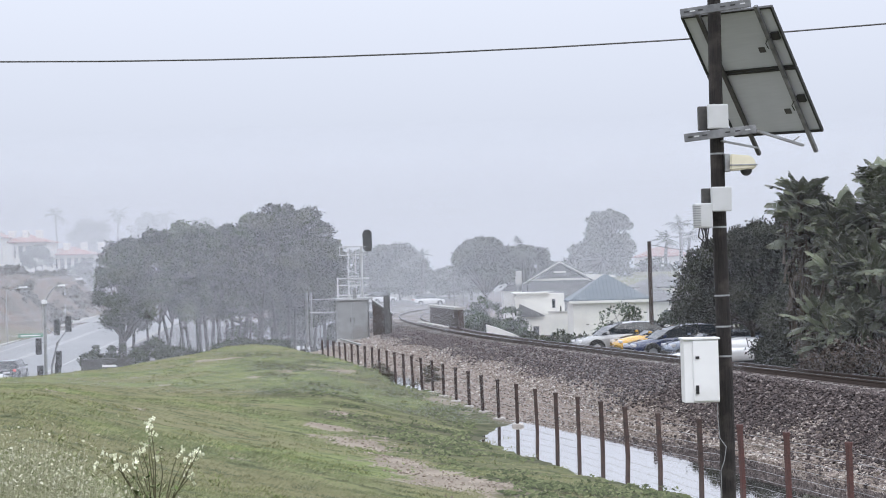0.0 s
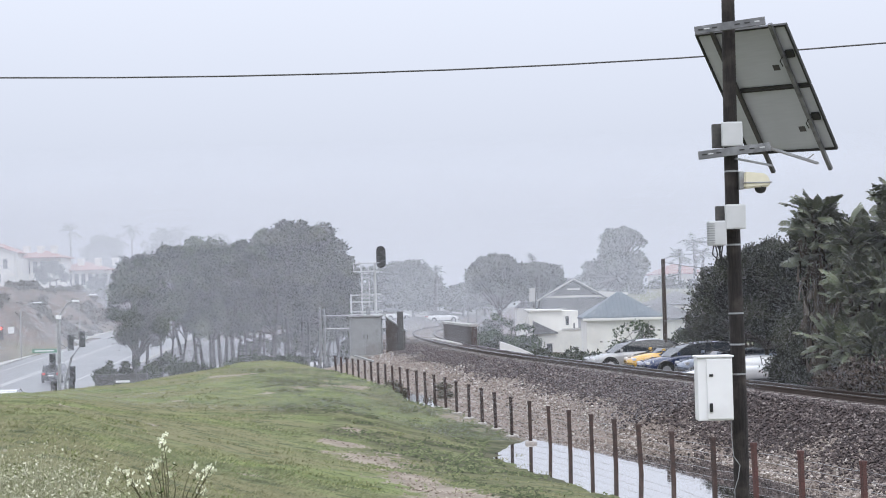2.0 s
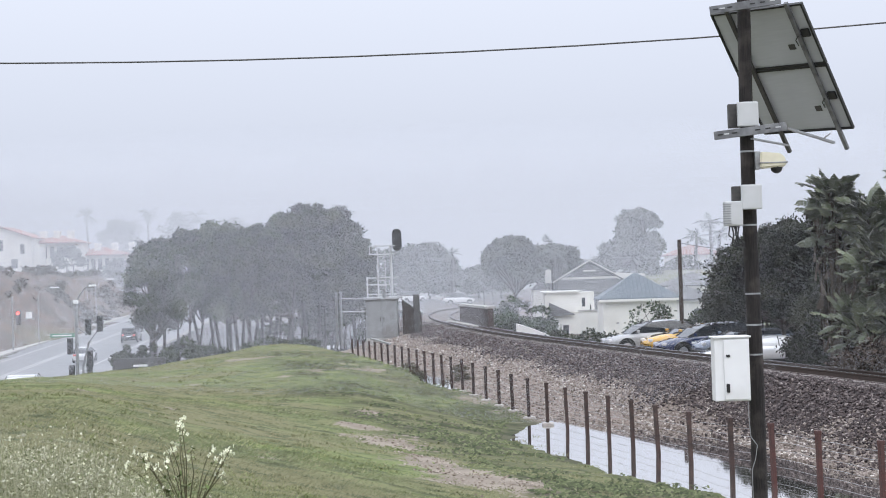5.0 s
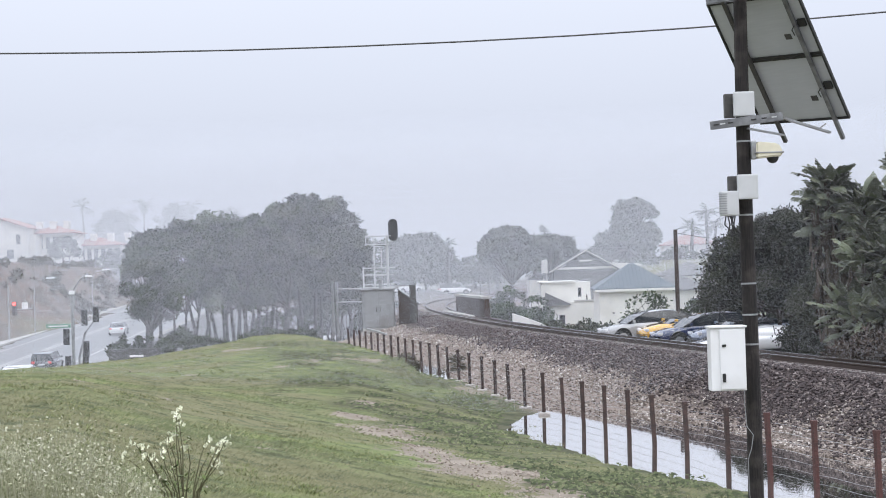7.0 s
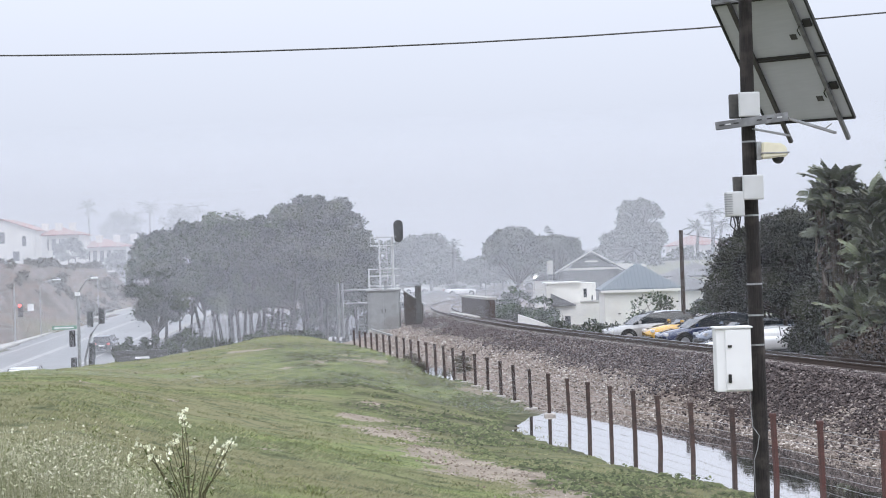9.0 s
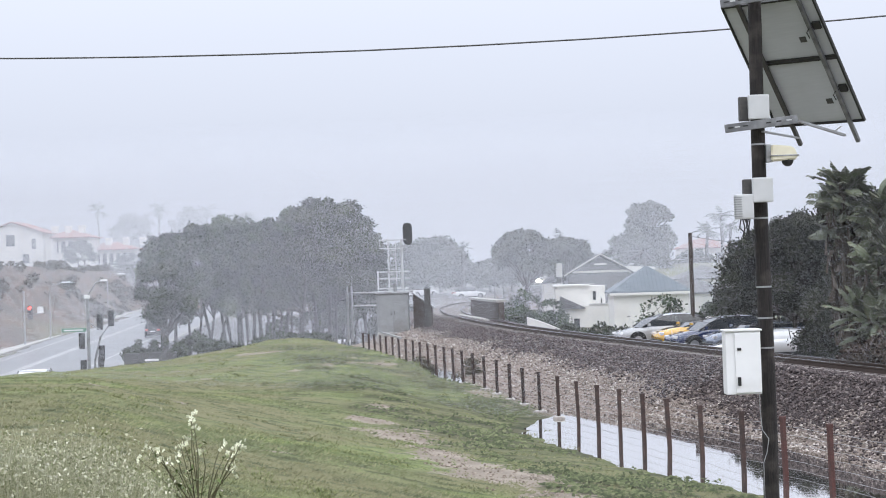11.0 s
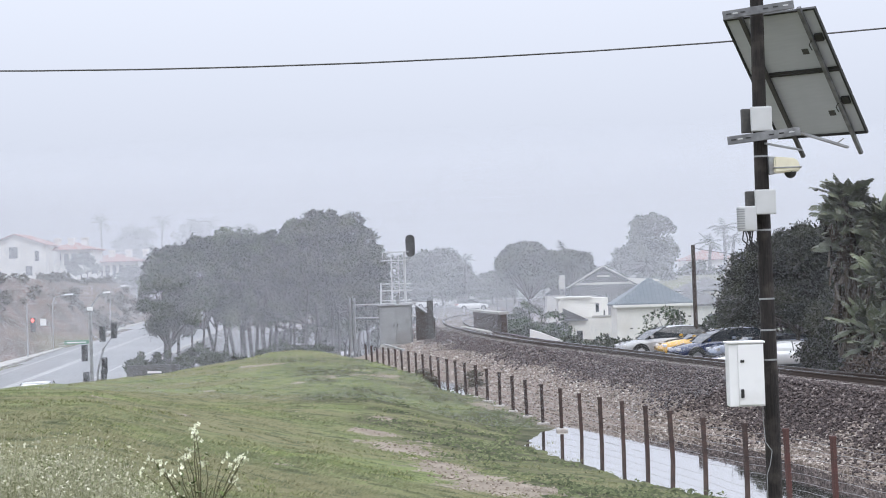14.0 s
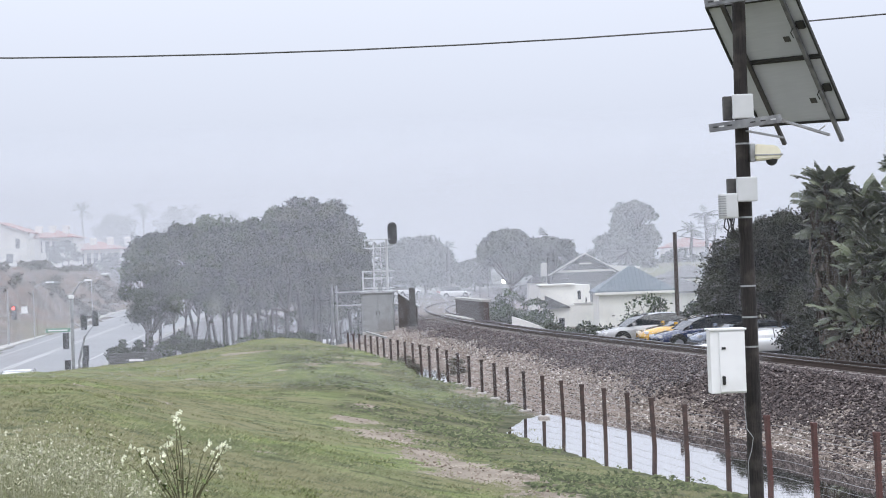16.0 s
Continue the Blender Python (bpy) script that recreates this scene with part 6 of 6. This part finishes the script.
# ---- the train that comes round the bend behind the trees ----
def build_locomotive():
    """A diesel locomotive, nose along +x, wheels on z = 0."""
    t = thing("locomotive", "grey locomotive with lit headlights approaching through fog", "locomotive")
    bm = bmesh.new()
    prism(bm, [(-15, 1.1), (1.2, 1.1), (1.5, 2.3), (1.0, 2.9), (0.3, 4.3), (-15, 4.4)], -1.45, 1.45)
    bmesh.ops.bevel(bm, geom=list(bm.edges), offset=0.12, segments=2, affect="EDGES")
    part("body", bm, GREY_METAL, t)
    for sy in (-1, 1):
        bm = bmesh.new()
        bar(bm, (0.98, sy * 0.62, 3.05), (0.50, sy * 0.62, 4.05), 0.95, 0.06)
        part("windscreen", bm, CAR_GLASS, t)
        bm = bmesh.new()
        tube(bm, [(1.40, sy * 0.15, 1.50), (1.62, sy * 0.15, 1.50)], 0.13, 0.12, 14)
        part("headlight", bm, HEAD_GLOW, t, "lit white headlight")
    bm = bmesh.new()
    prism(bm, [(1.0, 0.25), (1.7, 0.25), (1.45, 1.0), (1.0, 1.1)], -1.3, 1.3)
    part("plough", bm, DARK_STEEL, t)
    for bx in (-2.6, -12.0):
        bm = bmesh.new()
        box(bm, bx - 1.9, -1.1, 0.45, bx + 1.9, 1.1, 1.1, 0.05)
        bogie = part("bogie", bm, DARK_STEEL, t)
        for wx in (-1.3, 0, 1.3):
            bm = bmesh.new()
            for sy in (-0.72, 0.72):
                tube(bm, [(bx + wx, sy - 0.07, 0.5), (bx + wx, sy + 0.07, 0.5)], 0.5, 0.5, 18)
            part("wheelset", bm, RAIL_STEEL, bogie)
    return t


HEAD_GLOW = glow("headlight_glow", (1.0, 0.95, 0.82), 25.0)
LOCO = build_locomotive()

# ---- small growth ----
def patch_mat(name, cols_a, cols_b, scale, rough=0.8, dark=None):
    """Blades: tone by piece, with broad patches of a second set of tones."""
    m = bpy.data.materials.new(name)
    n, l, p = nodes_of(m)
    g = n.new("ShaderNodeNewGeometry")
    outs = []
    for cols in (cols_a, cols_b):
        r = n.new("ShaderNodeValToRGB")
        el = r.color_ramp.elements
        while len(el) < len(cols):
            el.new(0.5)
        for i, c in enumerate(cols):
            el[i].position, el[i].color = i / max(1, len(cols) - 1), (*c, 1)
        l.new(g.outputs["Random Per Island"], r.inputs[0])
        outs.append(r.outputs[0])
    col = mix_rgb(n, l, noise_fac(n, l, scale, 0.42, 0.58, 5), outs[0], outs[1])
    if dark:
        col = mix_rgb(n, l, noise_fac(n, l, 1.1, 0.46, 0.60, 8, (0.7, 1.3, 1)), col, dark)
        col = mix_rgb(n, l, noise_fac(n, l, 0.22, 0.43, 0.58, 6, (1, 1.6, 1)), col, (0.16, 0.155, 0.083))
        col = mix_rgb(n, l, noise_fac(n, l, 3.2, 0.51, 0.64, 8, (0.6, 1.5, 1)), col, (0.074, 0.084, 0.043))
    l.new(col, p.inputs["Base Color"])
    p.inputs["Roughness"].default_value, p.inputs["Specular IOR Level"].default_value = rough, 0.25
    return m


GRASS = patch_mat("meadow_grass", [(0.085, 0.115, 0.038), (0.16, 0.195, 0.07), (0.25, 0.27, 0.12)], [(0.085, 0.095, 0.042), (0.145, 0.15, 0.075), (0.23, 0.21, 0.13)], 0.33, dark=(0.10, 0.118, 0.05))
DRY = patch_mat("pale_dry_weeds", [(0.16, 0.18, 0.08), (0.36, 0.35, 0.24), (0.48, 0.48, 0.33)], [(0.18, 0.21, 0.09), (0.38, 0.38, 0.26), (0.66, 0.64, 0.53)], 9.0)


def blades(name, x, y, h, w, material, seed, label, lean=0.5, lying=False):
    """Thin pointed blades standing on the ground at the given spots."""
    r = np.random.default_rng(seed)
    n = len(x)
    z = land(x, y) - 0.01
    a = r.random(n) * math.pi
    dx, dy = np.cos(a) * w / 2, np.sin(a) * w / 2
    lx, ly = r.normal(size=n) * lean * h, r.normal(size=n) * lean * h
    if lying:
        # leaned away from the camera, so that only lit upper faces show
        ly = np.abs(ly) + 0.6 * h
        dx, dy = np.abs(dx) + 0.3 * w, dy * 0.3
    v = np.stack([np.stack([x - dx, y - dy, z], 1), np.stack([x + dx, y + dy, z], 1), np.stack([x + lx, y + ly, z + h], 1)], 1)
    ob = from_arrays(name, v.reshape(-1, 3), np.arange(3 * n).reshape(n, 3), material)
    return tagged(ob, label, "grass", kind="stuff")


def sow(n, seed, y0, y1, near=2.0):
    """Spots on the mound, thinning with distance."""
    r = np.random.default_rng(seed)
    u = r.random(n)
    y = 1 / (1 / y0 + u * (1 / y1 - 1 / y0))
    x = (r.random(n) * 2 - 1) * 0.34 * y - 0.03 * y
    p, s = fence_ps(x, y)
    e = (x + 12.6) * -0.971 + (y - 45) * 0.237
    keep = (p < np.interp(s, [9, 18], [-1.7, -0.25]) + 0.3 * wave(x, y, 0.7, 2.0)) & (e < 6) & (r.random(n) > soil_at(x, y) * 1.1) & (r.random(n) > weedy_at(x, y) * 0.95)
    return x[keep], y[keep]


gx, gy = sow(260000, 3, 11.0, 72.0)
r_ = np.random.default_rng(4)
blades("grass", gx, gy, (0.010 + 0.022 * r_.random(len(gx))) * (0.9 + 0.7 * wave(gx * 0.6, gy, 0.9, 7.0)) + gy * 0.0002, 0.014 + gy * 0.0007, GRASS, 5, "short wet meadow grass with worn sandy patches", 1.6, True)


def build_tufts():
    """Tufts of longer standing blades that roughen the turf, in uneven drifts."""
    x, y = sow(26000, 41, 12.0, 70.0)
    r = np.random.default_rng(42)
    keep = wave(x, y, 1.3, 15.0) + 0.7 * wave(x, y, 0.4, 16.0) + r.normal(size=len(x)) * 0.35 > 0.15
    x, y = x[keep], y[keep]
    big = 0.45 + 0.8 * r.random(len(x)) ** 2
    k = 14
    X = np.repeat(x, k) + r.normal(size=len(x) * k) * np.repeat(0.045 * big + y * 0.0008, k)
    Y = np.repeat(y, k) + r.normal(size=len(x) * k) * np.repeat(0.045 * big + y * 0.0008, k)
    h = np.repeat(big * (0.034 + 0.0006 * y), k) * (0.5 + 0.8 * r.random(len(X)))
    blades("grass_tufts", X, Y, h, 0.007 + Y * 0.00045, TUFT, 43, "tufts of longer wet grass standing in the turf", 0.85)


TUFT = patch_mat("tufted_grass", [(0.10, 0.13, 0.045), (0.18, 0.215, 0.08), (0.30, 0.31, 0.15)], [(0.11, 0.12, 0.055), (0.18, 0.18, 0.09), (0.33, 0.31, 0.20)], 0.5)
build_tufts()


def build_ground_weeds():
    """Low leafy weeds in uneven drifts over the mound."""
    r = np.random.default_rng(17)
    n = 170000
    y = 1 / (1 / 12.0 + r.random(n) * (1 / 70.0 - 1 / 12.0))
    x = (r.random(n) * 2 - 1) * 0.34 * y - 0.03 * y
    p, s = fence_ps(x, y)
    drift = 0.1 * wave(x, y, 0.35, 5.0) + 1.1 * weedy_at(x, y)
    e = (x + 12.6) * -0.971 + (y - 45) * 0.237
    ok = (drift > 0.75) & (p < 0.3) & (land(x, y) > 0.035) & (e < 5) & (r.random(n) > soil_at(x, y))
    x, y = x[ok], y[ok]
    n = len(x)
    sz = 0.018 + 0.022 * r.random(n) + 0.0007 * y
    c = np.stack([x, y, land(x, y) + 0.01 + (0.03 + 0.09 * np.clip(wave(x, y, 0.3, 23.0), 0, 1)) * r.random(n)], 1)
    a, b = r.normal(size=(n, 3)), r.normal(size=(n, 3))
    # tilted towards the camera to hide the dark undersides
    a[:, 2] = a[:, 1] * 0.5
    b[:, 2] = b[:, 1] * 0.5
    a *= (sz / np.linalg.norm(a, axis=1))[:, None]
    b *= (sz / np.linalg.norm(b, axis=1))[:, None]
    v = np.stack([c - a, c - b * 0.6, c + a, c + b * 0.6], 1)
    ob = from_arrays("ground_weeds", v.reshape(-1, 3), np.arange(4 * n).reshape(-1, 4), WEED)
    tagged(ob, "low dark leafy weeds drifting through the grass", "weeds", kind="stuff")


WEED = island_mat("dark_weed_leaves", [(0.04, 0.05, 0.025), (0.065, 0.078, 0.038), (0.10, 0.12, 0.055), (0.17, 0.18, 0.095)], 0.8, 0.2)
build_ground_weeds()


def build_flowers():
    z = float(land(-1.66, 9.0))
    t = thing("flowering_weed", "leggy wild plant with small white flowers", "plant", -1.66, 9.0, z)
    rnd = random.Random(12)
    stem_mat = mat("green_brown_stem", (0.09, 0.085, 0.045), (0.13, 0.12, 0.06), 20, 0.8)
    tips = []
    top = 2.72 - z
    for bx, bz in ((-0.035, 0.02), (-0.003, 0.045), (-0.045, 0.127), (-0.077, 0.133), (-0.263, 0.169), (-0.225, 0.196), (-0.194, 0.239), (-0.127, 0.193), (-0.112, 0.222), (-0.185, 0.278), (-0.34, 0.248), (0.028, 0.197), (0.116, 0.18), (0.153, 0.242), (0.222, 0.183), (0.261, 0.178), (0.228, 0.232), (0.209, 0.315)):
        tip = Vector((bx, rnd.uniform(-0.12, 0.12), top - bz))
        base = Vector((rnd.uniform(-0.05, 0.05), rnd.uniform(-0.05, 0.05), 0))
        fork = Vector((bx * 0.35, tip.y * 0.4, top * 0.55))
        bm = bmesh.new()
        tube(bm, [base, base.lerp(fork, 0.6), fork, fork.lerp(tip, 0.55) + Vector((rnd.uniform(-0.02, 0.02), 0, 0.01)), tip], 0.006, 0.0025, 5)
        part("stem", bm, stem_mat, t)
        tips.append((fork, tip))
    petal = mat("white_petals", (0.86, 0.86, 0.72), (0.80, 0.82, 0.58), 60, 0.7)
    me = bpy.data.meshes.new("flower")
    vs, fs = [], []
    for k in range(4):
        a = k * math.pi / 2
        c, s = math.cos(a), math.sin(a)
        n0 = len(vs)
        vs += [(0, 0, 0), (0.011 * c - 0.007 * s, 0.011 * s + 0.007 * c, 0.004), (0.018 * c, 0.018 * s, 0.002), (0.011 * c + 0.007 * s, 0.011 * s - 0.007 * c, 0.004)]
        fs.append((n0, n0 + 3, n0 + 2, n0 + 1))
    me.from_pydata(vs, [], fs)
    me.materials.append(petal)
    for fork, tip in tips:
        for k in range(rnd.randint(5, 10)):
            o = new("flower", me)
            o.parent = t
            p = tip + Vector((rnd.gauss(0, 0.016), rnd.uniform(-0.03, 0.03), rnd.gauss(-0.01, 0.018)))
            o.matrix_local = Matrix.LocRotScale(p, Euler((rnd.uniform(0.6, 1.8), rnd.uniform(-0.6, 0.6), rnd.uniform(0, 6))), (rnd.uniform(0.65, 0.95),) * 3)
    # small leaves along the stems
    vs, fs = [], []
    for i in range(240):
        fork, tip = rnd.choice(tips)
        p = Vector((0, 0, 0)).lerp(fork, rnd.uniform(0.3, 1)) if rnd.random() < 0.65 else fork.lerp(tip, rnd.uniform(0, 0.8))
        p = p + Vector((rnd.uniform(-0.05, 0.05), rnd.uniform(-0.05, 0.05), rnd.uniform(-0.03, 0.03)))
        d = Vector((rnd.uniform(-1, 1), rnd.uniform(-1, 1), rnd.uniform(-0.4, 0.9))).normalized() * rnd.uniform(0.02, 0.05)
        sd = d.cross(Vector((0, 0, 1))) * 0.35
        n0 = len(vs)
        vs += [tuple(p), tuple(p + d * 0.5 + sd), tuple(p + d), tuple(p + d * 0.5 - sd)]
        fs.append((n0, n0 + 1, n0 + 2, n0 + 3))
    from_arrays("leaves", vs, fs, LEAF_BRIGHT, t)


build_flowers()


def build_weeds():
    r = np.random.default_rng(21)
    n = 62000
    x = -2.75 + 1.5 * r.random(n)
    y = 7.6 + 1.6 * r.random(n)
    hgt = np.interp(x / y, [-0.30, -0.26, -0.22, -0.195, -0.17], [0.95, 0.88, 0.70, 0.45, 0.22]) * (0.55 + 0.5 * r.random(n)) * (0.9 + 0.15 * wave(x, y, 0.12, 2.0))
    blades("tall_weeds", x, y, hgt, 0.004 + 0.005 * r.random(n), DRY, 22, "tall pale seeding weeds beside the camera", 0.13)
    # seed heads and pale blossoms at their tips
    k = r.choice(n, 45000)
    c = np.stack([x[k] + r.normal(size=len(k)) * 0.09, y[k] + r.normal(size=len(k)) * 0.09, land(x[k], y[k]) + hgt[k] * (0.75 + 0.3 * r.random(len(k)))], 1)
    a = r.normal(size=(len(k), 3)) * 0.0048
    b = r.normal(size=(len(k), 3)) * 0.0048
    v = np.stack([c - a, c + b, c + a, c - b], 1)
    ob = from_arrays("weed_seed_heads", v.reshape(-1, 3), np.arange(len(k) * 4).reshape(-1, 4), DRY)
    tagged(ob, "pale fluffy seed heads on tall weeds", "weeds", kind="stuff")


build_weeds()

# ---- ballast and gravel ----
STONE_DARK = island_mat("dark_ballast_stone", [(0.0247, 0.0187, 0.0187), (0.0348, 0.0263, 0.0263), (0.045, 0.0348, 0.034), (0.0561, 0.0425, 0.0416), (0.0697, 0.0536, 0.0519), (0.0901, 0.0697, 0.0663), (0.1148, 0.0918, 0.085), (0.2465, 0.2125, 0.1997)], 0.75, 0.35)
STONE_TAN = island_mat("tan_gravel_stone", [(0.13, 0.105, 0.09), (0.165, 0.135, 0.115), (0.195, 0.16, 0.138), (0.22, 0.185, 0.16), (0.25, 0.21, 0.18), (0.28, 0.24, 0.21), (0.32, 0.28, 0.25), (0.55, 0.51, 0.47)], 0.8, 0.3)


def stones(name, x, y, size, material, seed, label):
    """Broken stones: squashed irregular octahedra lying on the slope."""
    r = np.random.default_rng(seed)
    n = len(x)
    z = land(x, y)
    d = np.array([(1, 0, 0), (-1, 0, 0), (0, 1, 0), (0, -1, 0), (0, 0, 1), (0, 0, -1)], float)
    R = r.normal(size=(n, 3, 3))
    q, _ = np.linalg.qr(R)
    v = np.einsum("kj,nij->nki", d, q) * (0.6 + 0.8 * r.random((n, 6, 1))) * size[:, None, None]
    v[:, :, 2] *= 0.75
    v += np.stack([x, y, z + size * 0.35], 1)[:, None]
    tri = np.array([(0, 2, 4), (2, 1, 4), (1, 3, 4), (3, 0, 4), (2, 0, 5), (1, 2, 5), (3, 1, 5), (0, 3, 5)])
    f = (np.arange(n)[:, None, None] * 6 + tri[None]).reshape(-1, 3)
    ob = from_arrays(name, v.reshape(-1, 3), f, material)
    return tagged(ob, label, "gravel", kind="stuff")


def build_stones():
    r = np.random.default_rng(31)
    n = 150000
    u = r.random(n)
    y = 1 / (1 / 17.0 + u * (1 / 95.0 - 1 / 17.0))
    q = -6.2 + 8.0 * r.random(n)
    sl = np.interp(y, _ys, _slope)
    c = 1 / np.sqrt(1 + sl * sl)
    x = np.interp(y, _ys, _xs) + (q + 0.72) * 1 / c
    p, s = fence_ps(x, y)
    size = 0.022 + 0.022 * r.random(n) + 0.0003 * y
    z = land(x, y)
    ok = (p > np.interp(s, [13, 18], [0.3, -0.9]) + 0.4 * wave(x, y, 0.5, 3.0)) & (z > 0.0) & ((q < -0.95) | (q > 0.95) | (np.abs(q) < 0.6))
    dark = q > -3.3 + 0.5 * wave(x, y, 1.1, 3.0) + r.normal(size=n) * 0.35
    thin = np.where((q < -4.3) & (y > 37), 0.28, 0.8)
    a, b = ok & dark, ok & ~dark & (r.random(n) < thin)
    stones("ballast", x[a], y[a], size[a], STONE_DARK, 32, "dark broken ballast stones of the railway bed")
    stones("gravel", x[b], y[b], size[b] * 0.85, STONE_TAN, 33, "tan gravel and stones at the foot of the ballast")

    # clods and pebbles on the bare path
    y = 1 / (1 / 14.0 + r.random(60000) * (1 / 60.0 - 1 / 14.0))
    x = (r.random(60000) * 2 - 1) * 0.32 * y
    p, s = fence_ps(x, y)
    ok = (p < -0.8) & (r.random(60000) < np.clip(soil_at(x, y) - 0.25, 0, 1) * 0.8)
    x, y = x[ok], y[ok]
    stones("path_pebbles", x, y, 0.008 + 0.02 * r.random(len(x)) ** 2 + 0.0002 * y, SOIL_CLOD, 34, "pale clods and pebbles on bare sandy soil")


SOIL_CLOD = island_mat("sandy_clod", [(0.19, 0.155, 0.125), (0.27, 0.225, 0.185), (0.34, 0.29, 0.245), (0.42, 0.37, 0.32)], 0.9, 0.1)
build_stones()


# ---- traffic ----
def drive(points):
    """Rows for a car along the road from times, places across and along; it points where it goes."""
    rows = []
    for i, (t, x, y) in enumerate(points):
        (_, xa, ya), (_, xb, yb) = points[max(0, i - 1)], points[min(len(points) - 1, i + 1)]
        slope = math.degrees(math.atan(0.0276))
        rows.append((t, pose(x, y, float(road_z(y)) + 0.035, 0, -slope, math.degrees(math.atan2(yb - ya, xb - xa)))))
    return rows


def on_track(points):
    """Rows for the train from times and places along the line; it runs towards the viewer."""
    rows = []
    for t, y in points:
        x, sl = float(np.interp(y, _ys, _xs)), float(np.interp(y, _ys, _slope))
        c = 1 / math.sqrt(1 + sl * sl)
        rows.append((t, pose(x + 0.7175 * c, y - 0.7175 * sl * c, 1.24 - CANT / 2, 0, 0, math.degrees(math.atan2(-1, -sl)))))
    return rows


def motions():
    walk(LOCO, on_track([(0.0, 176.0), (6.0, 168.5), (11.3, 162.2), (12.5, 160.9), (14.0, 158.9), (15.5, 156.8), (16.0, 156.1)]))
    walk(SUV, drive([(0.0, -30.0, 109.6), (1.2, -30.4, 115.5), (2.0, -30.8, 120.8), (2.8, -31.2, 128.5), (3.6, -31.8, 136.0), (4.2, -32.2, 142.0), (7.0, -34.2, 172.0), (10.0, -36.4, 205.0), (16.0, -40.6, 268.0)]))
    walk(SEDAN, drive([(0.0, -28.2, 82.0), (2.8, -29.8, 106.5), (3.6, -30.2, 113.5), (4.2, -30.6, 118.4), (6.3, -32.1, 139.0), (7.2, -33.1, 149.5), (8.4, -34.4, 165.0), (11.0, -36.6, 200.0), (16.0, -41.0, 268.0)]))
    walk(VAN, drive([(0.0, -26.2, 46.0), (4.0, -27.6, 82.0), (6.3, -28.6, 102.2), (6.9, -29.0, 107.0), (7.5, -29.2, 112.0), (8.1, -29.5, 117.4), (8.7, -29.7, 123.4), (9.2, -30.0, 129.2), (11.3, -31.4, 152.0), (16.0, -35.2, 206.0)]))


motions()
